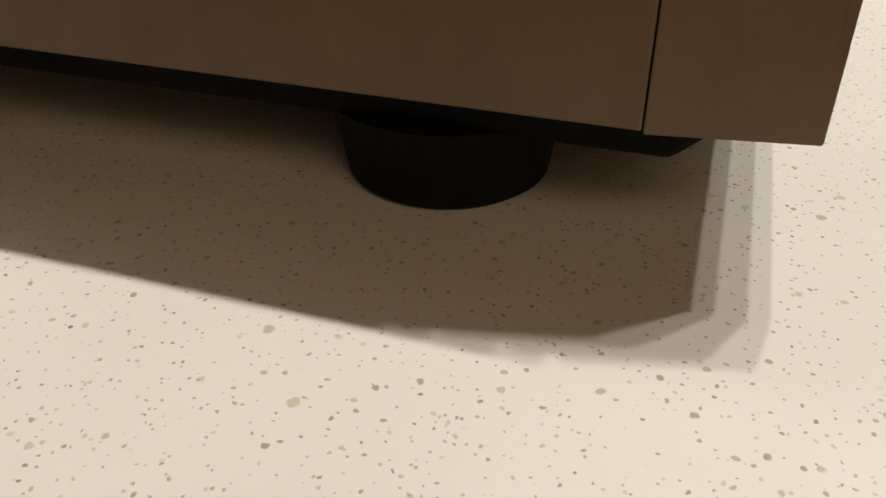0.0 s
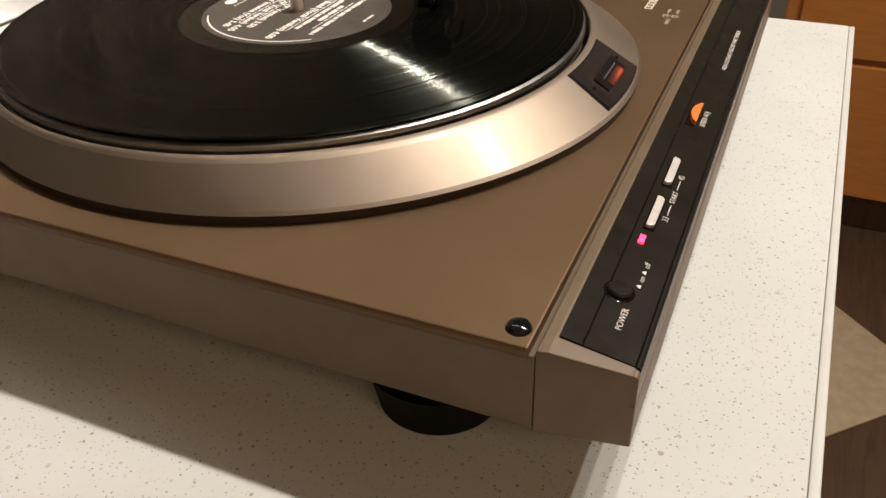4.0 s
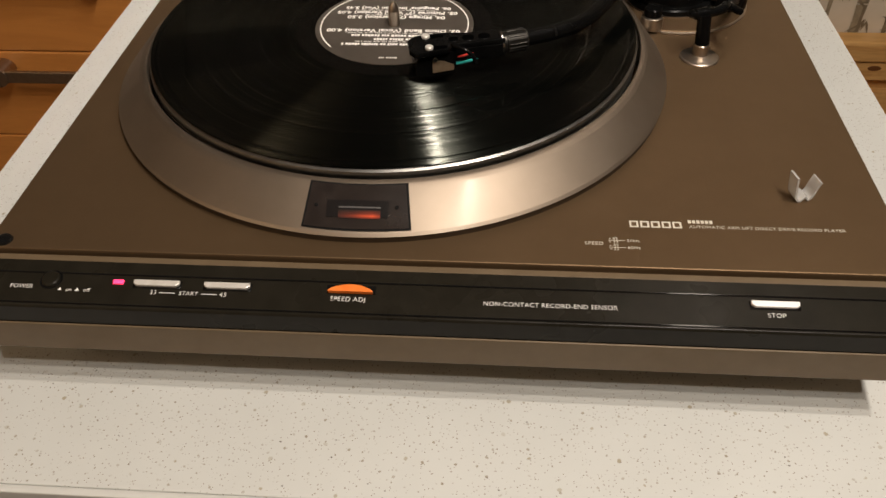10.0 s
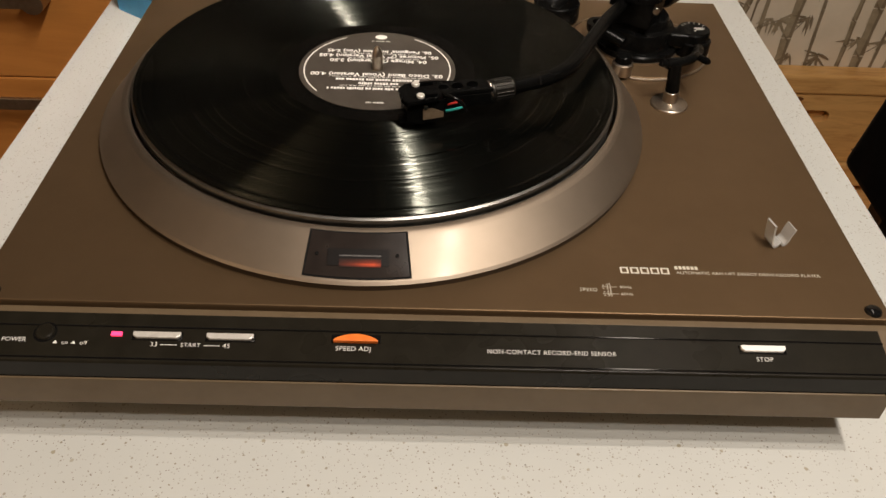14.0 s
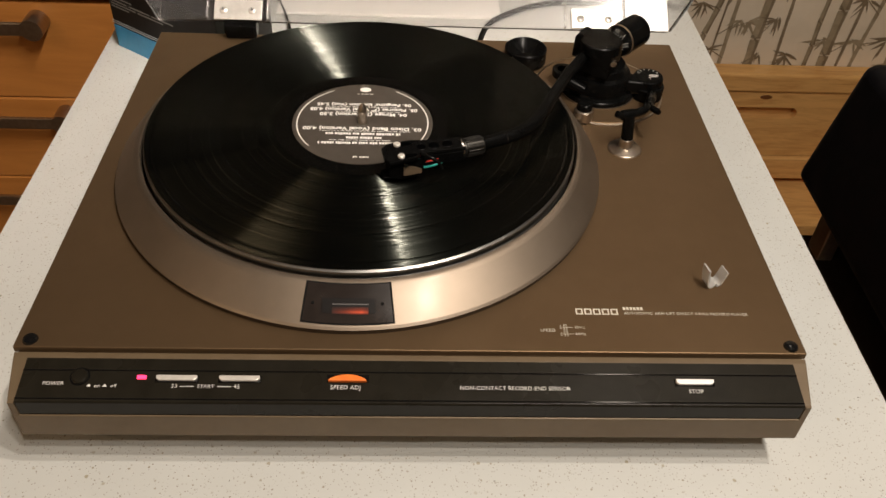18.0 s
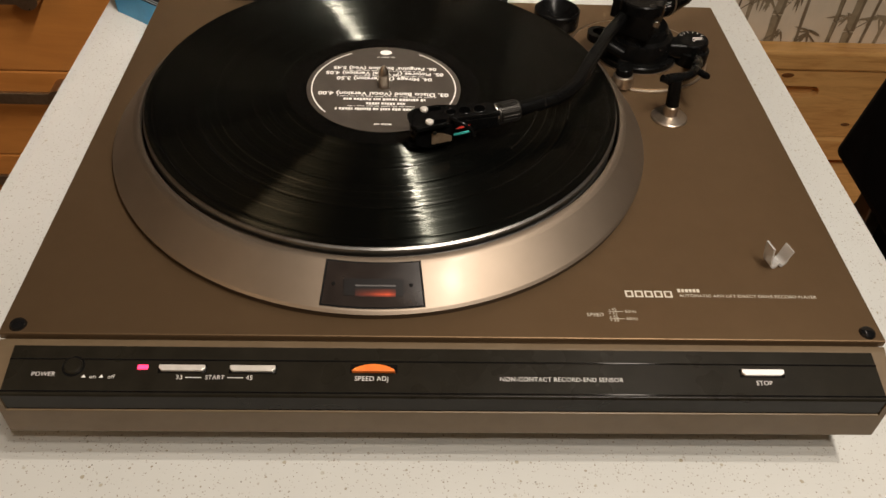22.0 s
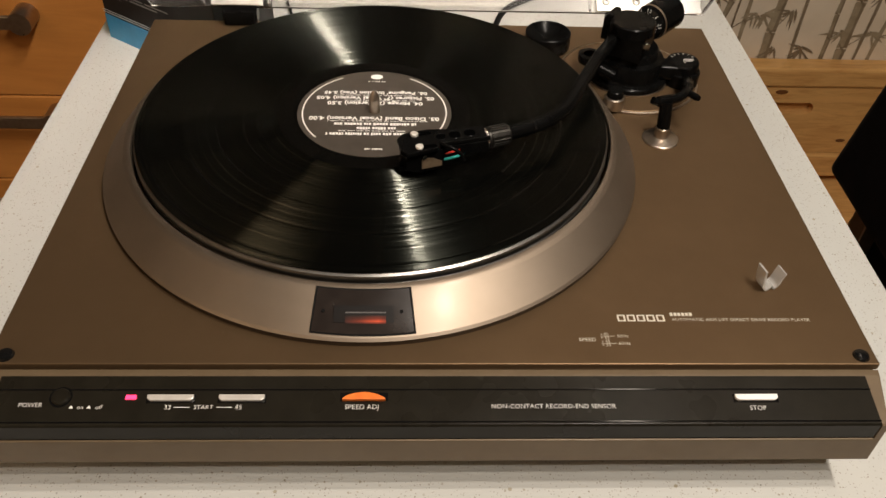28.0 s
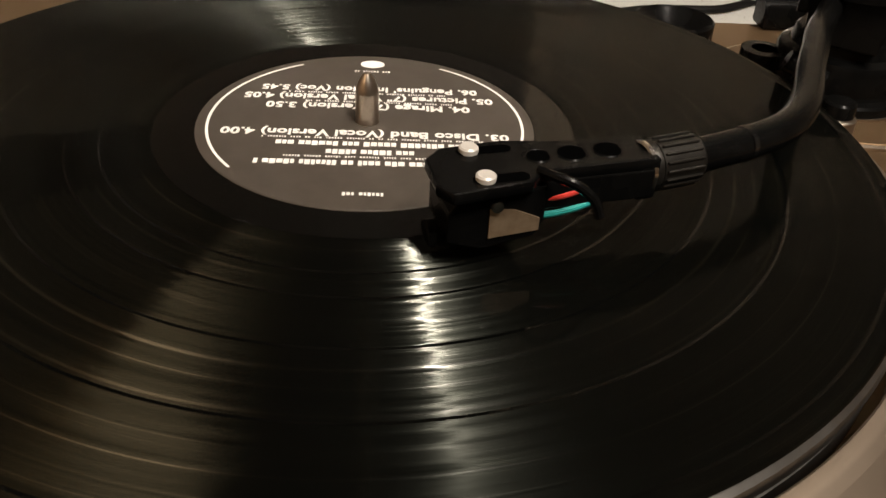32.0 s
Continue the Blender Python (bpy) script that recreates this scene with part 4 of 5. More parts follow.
def on_window(u, v):
    """A place on the window: u across, v from 0 low to 1 high."""
    p = cone(u - 0.0023, 0.065 + 0.865 * v)
    return Matrix.Translation((p.x, p.y - 0.0007, p.z + 0.0011)) @ pose(0, 0, 0, 33.0, 0, 0)


part("strobe_recess", box(-0.0153, 0.0153, -0.0044, 0.0044, -0.0001, 0.00004), STROBE_DARK, win, "dark recess behind the window", rot=on_window(0.0012, 0.475))
part("strobe_glow", box(-0.0062, 0.0062, -0.0004, 0.0004, 0.0000, 0.0001), GLOW_LINE, win, "thin red strobe line", rot=on_window(0.0092, 0.645))
part("strobe_glow", box(-0.0104, 0.0104, -0.0022, 0.0022, 0.0000, 0.0001), GLOW_SOFT, win, "soft orange strobe glow", rot=on_window(0.0022, 0.345))
# dim top of the glow drawn as a grey strip
part("glow_top", box(-0.0104, 0.0104, -0.0004, 0.0004, 0.0000, 0.0001), GLOW_GREY, win, "grey top of the strobe glow, as colour", rot=on_window(0.0022, 0.510))
for u in (-0.0195, 0.0205):
    part("window_pin", cyl(0.0009, 0, 0.0003, 12), RUBBER, win, rot=on_window(u, 0.5))

# platter and record
part("platter", lathe([(0, 0.004), (0.148, 0.004), (0.1505, 0.006), (0.1508, 0.0150), (0.1497, 0.0156), (0.1497, 0.0170), (0.1512, 0.0175), (0.1515, 0.0180), (0.1515, 0.0203), (0.1511, 0.0212), (0.1497, 0.0221), (0, 0.0221)], 160), PLATTER, player, "bright aluminium platter", at=(CX, CY, ZP))
part("rubber_mat", lathe([(0, 0.0221), (0.1485, 0.0222), (0.1488, 0.0227), (0, 0.0227)], 128), RUBBER, player, at=(CX, CY, ZP))
part("spindle", lathe([(0, 0.0225), (0.0035, 0.0225), (0.0035, 0.0335), (0.0033, 0.0348), (0.0023, 0.0374), (0.0010, 0.0394), (0, 0.0399)], 32), STEEL, player, "pointed bright metal spindle", at=(CX, CY, ZP))

RZ = ZP + 0.0228
record = thing("vinyl_record", "black long-playing vinyl record with a dark printed label", "record", (CX, CY, RZ))
part("disc", lathe([(0.0036, 0.0), (0.1496, 0.0), (0.1503, 0.0006), (0.1500, 0.0012), (0.1488, 0.00135), (0.1476, 0.0012), (0.1468, 0.00102), (0.1464, 0.0010), (0.1460, 0.0010), (0.0628, 0.0010), (0.0624, 0.0010), (0.0622, 0.00092), (0.0618, 0.00088), (0.0036, 0.00088)], 192), VINYL, record, "grooved black vinyl disc")
for r in (0.1452, 0.1205, 0.1005, 0.0842, 0.0752):
    part("track_gap", lathe([(r, 0.00099), (r, 0.00106), (r + 0.0007, 0.00106), (r + 0.0007, 0.00099)], 160), VINYL_SMOOTH, record, "smooth gap between tracks")
part("run_out", lathe([(0.0500, 0.00095), (0.0620, 0.00095), (0.0618, 0.00105), (0.0502, 0.00105)], 128), VINYL_SMOOTH, record, "smooth run-out band")
label_ = part("record_label", lathe([(0.0036, 0.0009), (0.0036, 0.00125), (0.0495, 0.00125), (0.0500, 0.0011), (0.0500, 0.0009)], 96), LABEL, record, "dark brown paper label with white print")
LM = Matrix.Translation((0, 0, 0.00135)) @ pose(0, 0, 0, 0, 0, 180)
for a0, a1 in ((2.45, 4.2), (-1.05, 0.70)):
    part("label_arc", lathe([(0.0462, -0.00004), (0.0462, 0.00004), (0.0470, 0.00004), (0.0470, -0.00004), (0.0462, -0.00004)], 48, a0, a1), INK_WHITE, label_, "white arc", rot=LM)
part("label_badge", cyl(0.0034, -0.00004, 0.00004, 24, 0.00001), INK_WHITE, label_, "white oval badge", rot=LM @ Matrix.Translation((0, -0.0425, 0)) @ Matrix.Diagonal((1.2, 0.9, 1, 1)))
letters("04. Mirage (7\" Version) 3.50", 0.0052, LM @ Matrix.Translation((0, -0.0095, 0)), label_, INK_WHITE, "CENTER", 1.02, weight=0.03)
letters("05. Pictures (7\" Vocal Version) 4.05", 0.0052, LM @ Matrix.Translation((0, -0.0158, 0)), label_, INK_WHITE, "CENTER", 1.0, weight=0.03)
letters("03. Disco Band (Vocal Version) 4.00", 0.0054, LM @ Matrix.Translation((0, 0.0085, 0)), label_, INK_WHITE, "CENTER", 1.02, weight=0.03)
rng = random.Random(2)


def word_bars(y, x0, x1, h):
    """A printed row too small to read: bars the size of its letters."""
    out, x = [], x0
    while x < x1:
        for k in range(rng.randint(2, 7)):
            w = rng.uniform(0.0007, 0.0012) * h / 0.0024
            if x + w < x1:
                tall = rng.choice((0.30, 0.30, 0.42))
                out.append((x, x + w, y - h * 0.30, y + h * tall))
            x += w + 0.00032
        x += 0.0010
    return out


letters("06. Penguins' Invasion (Voc) 5.45", 0.0050, LM @ Matrix.Translation((0, -0.0222, 0)), label_, INK_WHITE, "CENTER", 1.0, weight=0.03)
rows = word_bars(0.0148, -0.027, 0.026, 0.0036) + word_bars(0.0195, -0.014, 0.012, 0.0036) + word_bars(0.0258, -0.031, 0.031, 0.0036)
rows += word_bars(-0.0127, -0.026, 0.020, 0.0012) + word_bars(-0.0190, -0.024, 0.026, 0.0012) + word_bars(0.0116, -0.034, 0.030, 0.0012) + word_bars(0.0226, -0.020, 0.024, 0.0012) + word_bars(0.0420, -0.006, 0.006, 0.0022) + word_bars(-0.0365, -0.006, 0.006, 0.0016)
bars(rows, LM, label_, INK_WHITE, "label_print", "white unreadable print")["kind"] = "stuff"

# ---- controls ----
part("power_button", lathe([(0, 0.0017), (0.0036, 0.0016), (0.0043, 0.0010), (0.0045, 0.0), (0, 0.0)], 40), PANEL, player, "round black power button", rot=on_slope(-0.1832, 0.0212))
part("power_recess", lathe([(0.0046, 0.0001), (0.0050, 0.0002), (0.0054, 0.0001)], 40), GLOSS, player, rot=on_slope(-0.1832, 0.0212))
part("status_led", box(-0.0025, 0.0025, -0.0011, 0.0011, -0.0005, 0.0007, 0.0002), LED, player, "lit pink indicator", rot=on_slope(-0.1500, 0.0210))


def rocker(x0, x1, material, lab):
    k = part("button_well", box(x0 - 0.0005, x1 + 0.0005, -0.0023, 0.0019, -0.0004, 0.0002), GLOSS, player, rot=on_slope(0, 0.0204))
    w = x1 - x0
    c = 0.0016
    outline = [(x0, 0.0014), (x1, 0.0014), (x1, -0.0006), (x1 - c, -0.0018), (x0 + c, -0.0018), (x0, -0.0006)]
    part("button", prism(outline, 0.0002, 0.0020, "z", 0.0004), material, player, lab, rot=on_slope(0, 0.0204))


rocker(-0.1420, -0.1198, BUTTON, "silver start button")
rocker(-0.1080, -0.0860, BUTTON, "silver start button")
rocker(0.1442, 0.1656, BUTTON_WHITE, "white stop button")
part("dial_well", box(-0.0497, -0.0267, -0.0022, 0.0022, -0.0004, 0.0002), GLOSS, player, rot=on_slope(0, 0.0212))
dial = prism([(-0.0488 + 0.0210 * k / 16, -0.0016 + 0.0034 * math.sin(math.pi * k / 16) ** 0.7) for k in range(17)] + [(-0.0278, -0.0022), (-0.0488, -0.0022)], 0.0, 0.0024, "z", 0.0003)
part("speed_dial", dial, ORANGE, player, "orange speed thumbwheel", rot=on_slope(0, 0.0210))

PY = 0.0158
letters("POWER", 0.0032, on_slope(-0.1965, 0.0170, 0.0001), player, INK_WHITE, "CENTER")
letters("on", 0.0030, on_slope(-0.1728, PY, 0.0001), player, INK_WHITE, "CENTER")
letters("off", 0.0030, on_slope(-0.1642, PY, 0.0001), player, INK_WHITE, "CENTER")
for x in (-0.1772, -0.1688):
    part("print", prism([(x - 0.0011, -0.0005), (x + 0.0011, -0.0005), (x, 0.0011)], 0, 0.00008), INK_WHITE, player, rot=on_slope(0, PY, 0.0001), smooth=False)
letters("33", 0.0035, on_slope(-0.1318, PY, 0.0001), player, INK_WHITE, "CENTER")
letters("START", 0.0031, on_slope(-0.1148, PY, 0.0001), player, INK_WHITE, "CENTER")
letters("45", 0.0035, on_slope(-0.0982, PY, 0.0001), player, INK_WHITE, "CENTER")
bars([(-0.1288, -0.1212, -0.00015, 0.00015), (-0.1086, -0.1012, -0.00015, 0.00015)], on_slope(0, PY, 0.0001), player, INK_WHITE, "print_line")
letters("SPEED ADJ", 0.0035, on_slope(-0.0392, PY, 0.0001), player, INK_WHITE, "CENTER")
letters("NON-CONTACT RECORD-END SENSOR", 0.0033, on_slope(0.0540, 0.0160, 0.0001), player, INK_WHITE, "CENTER", 1.0)
letters("STOP", 0.0034, on_slope(0.1549, PY - 0.0008, 0.0001), player, INK_WHITE, "CENTER")
PL = ZP + 0.0001
# maker's mark as plain blocks
mark = []
for k in range(5):
    x = 0.0945 + k * 0.0053
    mark += [(x, x + 0.0009, 0.0685, 0.0732), (x + 0.0034, x + 0.0043, 0.0685, 0.0732), (x + 0.0009, x + 0.0034, 0.0724, 0.0732), (x + 0.0009, x + 0.0034, 0.0685, 0.0693)]
for k in range(5):
    bars(mark[4 * k:4 * k + 4], Matrix.Translation((0, 0, PL)), player, INK, "maker_mark", "cream maker's mark of plain blocks")
bars([(0.1235 + k * 0.0021, 0.1250 + k * 0.0021, 0.0725, 0.0748) for k in range(6)], Matrix.Translation((0, 0, PL)), player, INK, "print")
letters("AUTOMATIC ARM LIFT DIRECT DRIVE RECORD PLAYER", 0.0030, Matrix.Translation((0.1236, 0.0698, PL)), player, INK, "LEFT", 0.985)
letters("SPEED", 0.0033, Matrix.Translation((0.0715, 0.0555, PL)), player, INK)
for y, a, b in ((0.0580, "45", "50Hz"), (0.0530, "45", "60Hz")):
    letters(a, 0.0027, Matrix.Translation((0.0865, y + 0.0014, PL)), player, INK, "CENTER")
    letters("33", 0.0027, Matrix.Translation((0.0865, y - 0.0012, PL)), player, INK, "CENTER")
    bars([(0.0830, 0.0910, y - 0.0001, y + 0.0001), (0.0836, 0.0842, y + 0.0009, y + 0.0015), (0.0836, 0.0842, y - 0.0015, y - 0.0009)], Matrix.Translation((0, 0, PL)), player, INK, "print")
    letters(b, 0.0028, Matrix.Translation((0.0920, y, PL)), player, INK)

# ---- arm clip and adapter ----
def clip_profile():
    """A thin W of bent sheet: tall ear, dipped base, short ear."""
    line = spline([(-0.0066, 0.0, 0.0158), (-0.0056, 0.0, 0.0080), (-0.0042, 0.0, 0.0026), (-0.0020, 0.0, 0.0008), (0.0006, 0.0, 0.0030), (0.0026, 0.0, 0.0010), (0.0046, 0.0, 0.0030), (0.0056, 0.0, 0.0070), (0.0070, 0.0, 0.0112)], 4)
    pts = [Vector((p[0], p[2])) for p in line]
    left, right = [], []
    for k, p in enumerate(pts):
        d = (pts[min(k + 1, len(pts) - 1)] - pts[max(k - 1, 0)]).normalized() * 0.00055
        left.append((p.x - d.y, p.y + d.x))
        right.append((p.x + d.y, max(p.y - d.x, 0.0001)))
    return left + right[::-1]


part("cable_clip", prism(clip_profile(), -0.0038, 0.0038, "y", 0.0), FROST, player, "clear frosted plastic clip", rot=Matrix.Translation((0.1830, 0.0955, ZP)) @ pose(0, 0, 0, 0, 0, 14))
dish = thing("record_adapter", "black plastic large-hole record adapter resting on the plate", "adapter", (0.0908, 0.363, ZP))
part("dish", lathe([(0, 0.004), (0.005, 0.0045), (0.011, 0.008), (0.0155, 0.0130), (0.0168, 0.0140), (0.0178, 0.0132), (0.0180, 0.0020), (0.0172, 0.0001), (0, 0.0001)], 64), BLACK, dish)
part("hub", cyl(0.0042, 0.0040, 0.0060, 24), BLACK, dish)

# ---- tonearm ----
AX, AY = 0.1472, 0.3190
part("arm_plate", lathe([(0, 0.0), (0.0515, 0.0), (0.0520, 0.0008), (0.0500, 0.0020), (0, 0.0020)], 80), BROWN, player, "brown arm base plate", at=(AX, AY, ZP + 0.0001))
part("arm_plate_rim", lathe([(0.0503, 0.0018), (0.0522, 0.0012), (0.0522, 0.0002), (0.0512, 0.0001)], 80), STEEL, player, "thin bright rim", at=(AX, AY, ZP))
part("arm_base", lathe([(0, 0.0020), (0.0285, 0.0020), (0.0295, 0.0030), (0.0295, 0.0062), (0.0286, 0.0072), (0.0252, 0.0076), (0.0248, 0.0090), (0.0250, 0.0185), (0.0240, 0.0205), (0.0205, 0.0220), (0.0195, 0.0270), (0.0185, 0.0280), (0, 0.0280)], 64), BLACK, player, "stepped black arm base", at=(AX - 0.0015, AY - 0.002, ZP))
part("base_rim", lathe([(0.0294, 0.0020), (0.0303, 0.0022), (0.0303, 0.0030), (0.0294, 0.0031)], 64), STEEL, player, at=(AX - 0.0015, AY - 0.002, ZP))
arm = part("tonearm", tube(spline([(0.1360, 0.3120, 0.1085), (0.1262, 0.2990, 0.1080), (0.1190, 0.2870, 0.1076), (0.1120, 0.2755, 0.1075), (0.1040, 0.2590, 0.1075), (0.0945, 0.2398, 0.1075), (0.0866, 0.2222, 0.1075), (0.0785, 0.2080, 0.1075), (0.0700, 0.1985, 0.1075), (0.0600, 0.1915, 0.1075), (0.0500, 0.1862, 0.1075), (0.0390, 0.1808, 0.1075)], 8), 0.0044, 20), BLACK, player, "S-shaped black tonearm tube")
part("arm_band", tube([(0.0560, 0.1893, 0.1075), (0.0574, 0.1901, 0.1075)], 0.0047, 20), GLOSS, arm)
YK = Matrix.Translation((0.1402, 0.3070, ZP + 0.0262)) @ pose(0, 0, 0, 0, 0, -32)
part("arm_yoke", prism([(-0.0140, 0.0), (-0.0155, 0.0120), (-0.0155, 0.0245), (0.0135, 0.0245), (0.0140, 0.0120), (0.0125, 0.0)], -0.0110, 0.0120, "y", 0.0010), BLACK, arm, "black bearing housing", rot=YK)
part("yoke_cheek", prism([(-0.0200, 0.0095), (-0.0195, 0.0265), (-0.0165, 0.0295), (-0.0125, 0.0292), (-0.0125, 0.0095)], -0.0080, 0.0080, "y", 0.0012), BLACK, arm, "raised cheek of the housing", rot=YK)
part("bearing_cap", lathe([(0, 0.0078), (0.0150, 0.0078), (0.0160, 0.0070), (0.0162, 0.0), (0, 0.0)], 56), BLACK, arm, "flat round black bearing cap", at=(0.1390, 0.3045, ZP + 0.0462))
part("bearing_screw", lathe([(0, 0.0020), (0.0018, 0.0019), (0.0026, 0.0010), (0.0026, 0.0), (0, 0.0)], 24), CHROME, arm, "bright bearing screw", rot=Matrix.Translation((0.1478, 0.2905, ZP + 0.0412)) @ pose(0, 0, 0, 78, 0, -8))
axis = Vector((0.70, 0.66, 0.05)).normalized()
wq = axis.to_track_quat("Z", "Y").to_matrix().to_4x4()
WC = Vector((0.1596, 0.3300, ZP + 0.0394))
weight = part("counterweight", lathe([(0, 0.0), (0.0115, 0.0), (0.0132, 0.0006), (0.0138, 0.0018), (0.0138, 0.0240), (0.0128, 0.0254), (0.0105, 0.0258), (0.0095, 0.0250), (0, 0.0250)], 56), BLACK, arm, "black counterweight", rot=Matrix.Translation(WC) @ wq @ Matrix.Diagonal((0.94, 0.94, 1, 1)))
part("weight_rim", lathe([(0.0136, 0.0002), (0.0141, 0.0006), (0.0141, 0.0014), (0.0136, 0.0018)], 56), STEEL, weight, "thin bright rim")
dialp = part("force_dial", lathe([(0, -0.0055), (0.0100, -0.0055), (0.0128, -0.0036), (0.0134, -0.0002), (0, -0.0002)], 56), BLACK, weight, "black tracking-force ring with white marks")
tick = bmesh.new()
for k in range(24):
    a = 2 * math.pi * k / 24
    b = box(-0.0002, 0.0002, -0.0009, 0.0009, -0.0001, 0.0001)
    join(tick, b, Matrix.Rotation(a, 4, "Z") @ Matrix.Translation((0, -0.0086, -0.0056)))
part("dial_marks", tick, INK_WHITE, weight, smooth=False)
for words, a in (("1", -38), ("1.5", 0), ("2", 38), ("2.5", 76)):
    letters(words, 0.0034, Matrix.Rotation(radians(a), 4, "Z") @ Matrix.Translation((0, 0.0115, -0.0048)) @ pose(0, 0, 0, 34, 0, 0) @ pose(0, 0, 0, 0, 180, 0), weight, INK_WHITE, "CENTER", name="numeral")
part("pivot_rod", tube([(0.1450, 0.3120, ZP + 0.0410), WC - axis * 0.003], 0.007, 20), BLACK, arm)

# headshell: local x from the collar to the nose
HS = Matrix.Translation((0.0275, 0.1768, ZP + 0.0416)) @ pose(0, 0, 0, 0, 0, 194)
shell_outline = [(0.0, -0.0062), (0.018, -0.0064), (0.0330, -0.0094), (0.0480, -0.0082), (0.0526, -0.0040), (0.0530, 0.0080), (0.0503, 0.0126), (0.0318, 0.0104), (0.0292, 0.0074), (0.0240, 0.0064), (0.0, 0.0062)]
shell = part("headshell", prism(shell_outline, 0.0022, 0.0052, "z", 0.0007), BLACK, arm, "drilled black headshell", rot=HS)
part("shell_wall", box(0.0, 0.027, -0.0066, -0.0052, -0.0050, 0.0024, 0.0004), BLACK, arm, rot=HS)
part("shell_wall", box(0.0, 0.027, 0.0052, 0.0066, -0.0050, 0.0024, 0.0004), BLACK, arm, rot=HS)
part("shell_end", box(-0.0015, 0.0035, -0.0062, 0.0062, -0.0058, 0.0051, 0.0007), BLACK, arm, rot=HS)
for x, s in ((0.0098, 1.05), (0.0188, 1.05), (0.0270, 0.85)):
    part("shell_hole", lathe([(0.0030, 0.00525), (0.0034, 0.0055), (0.0038, 0.0052)], 24), BLACK, arm, rot=HS @ Matrix.Translation((x, 0, 0)) @ Matrix.Diagonal((s, s, 1, 1)))
    part("shell_hole", cyl(0.0032, 0.0050, 0.00532, 24, 0.00005), HOLE, arm, rot=HS @ Matrix.Translation((x, 0, 0)) @ Matrix.Diagonal((s, s, 1, 1)))
for y in (-0.0050, 0.0078):
    part("shell_slot", prism([(0.0335 + (0.0098 if math.cos(a) > 0 else 0) + 0.0016 * math.cos(a), y + 0.0016 * math.sin(a)) for a in [2 * math.pi * (k + 0.5) / 16 for k in range(16)]], 0.0050, 0.00538), HOLE, arm, "dark slot", rot=HS)
    part("shell_screw", lathe([(0, 0.0067), (0.0019, 0.0067), (0.0023, 0.0063), (0.0023, 0.0052), (0, 0.0052)], 24), BUTTON, arm, "bright cartridge screw", rot=HS @ Matrix.Translation((0.0420, y, 0)))
part("finger_lift", tube(spline([(0.0290, 0.0062, 0.0054), (0.0268, 0.0098, 0.0056), (0.0225, 0.0128, 0.0044), (0.0188, 0.0143, 0.0012), (0.0172, 0.0148, -0.0028)], 6), [0.0012] * 24 + [0.0014], 10), BLACK, arm, "curved finger lift", rot=HS)
collar = part("collar", lathe([(0, -0.0010), (0.0058, -0.0010), (0.0062, 0.0), (0.0062, 0.0015), (0.0055, 0.0017), (0.0060, 0.0020), (0.0060, 0.0135), (0.0052, 0.0145), (0, 0.0145)], 48), GUNMETAL, arm, "ribbed locking collar", rot=Matrix.Translation((0.0282, 0.1766, ZP + 0.0416)) @ pose(0, 0, 0, 0, 90, 21))
part("collar_ring", lathe([(0.0058, -0.0016), (0.0064, -0.0014), (0.0064, -0.0004), (0.0058, -0.0002)], 48), CHROME, collar, "bright ring")
rib = bmesh.new()
for k in range(18):
    join(rib, box(0.0058, 0.0066, -0.00035, 0.00035, 0.0025, 0.0130, 0.0002, 1), Matrix.Rotation(2 * math.pi * k / 18, 4, "Z"))
part("collar_ribs", rib, GUNMETAL, collar)
cart = part("cartridge", prism([(0.0270, 0.0020), (0.0470, 0.0020), (0.0500, -0.0030), (0.0500, -0.0105), (0.0420, -0.0130), (0.0290, -0.0112), (0.0270, -0.0070)], -0.0080, 0.0080, "y", 0.0006), BLACK, arm, "black cartridge", rot=HS)
part("cartridge_plate", prism([(0.0285, -0.0058), (0.0345, -0.0030), (0.0405, -0.0022), (0.0405, -0.0098), (0.0285, -0.0090)], 0.0081, 0.0086, "y"), BRASS, arm, "tan brass cartridge plate", rot=HS)
part("plate_screw", lathe([(0, 0.0012), (0.0014, 0.0010), (0.0016, 0.0), (0, 0.0)], 16), CHROME, arm, rot=HS @ Matrix.Translation((0.0392, 0.0086, -0.0012)) @ pose(0, 0, 0, -90, 0, 0))
part("stylus_guard", box(0.0445, 0.0530, -0.0035, 0.0035, -0.0142, -0.0105, 0.0006), BLACK, arm, rot=HS)
part("stylus", tube([(0.0400, 0, -0.0120), (0.0490, 0, -0.0150)], [0.0006, 0.0003], 8), CHROME, arm, rot=HS)
for i, (m, y, z) in enumerate(((RED, 0.0052, -0.0020), (TEAL, 0.0058, -0.0060), (WHITE_WIRE, 0.0035, 0.0000), (TEAL, -0.0030, -0.0020))):
    part("lead_wire", tube(spline([(0.0290, y, z - 0.001), (0.0220, y + 0.0012, z + 0.0002), (0.0140, y * 0.8 + 0.001, z + 0.0016), (0.0040, y * 0.4, 0.0)], 5), 0.0008, 8), m, arm, "thin cartridge lead", rot=HS)

# arm rest, lift, side force knob
part("lift_base", lathe([(0, 0.0105), (0.0044, 0.0105), (0.0050, 0.0098), (0.0050, 0.0030), (0.0075, 0.0022), (0.0118, 0.0014), (0.0124, 0.0008), (0.0124, 0.0), (0, 0.0)], 48), STEEL, player, "turned satin metal rest base", at=(0.1545, 0.2375, ZP))
part("rest_post", tube([(0.1545, 0.2375, ZP + 0.0103), (0.1528, 0.2382, ZP + 0.0300)], [0.0046, 0.0042], 20), BLACK, player, "black rest post")
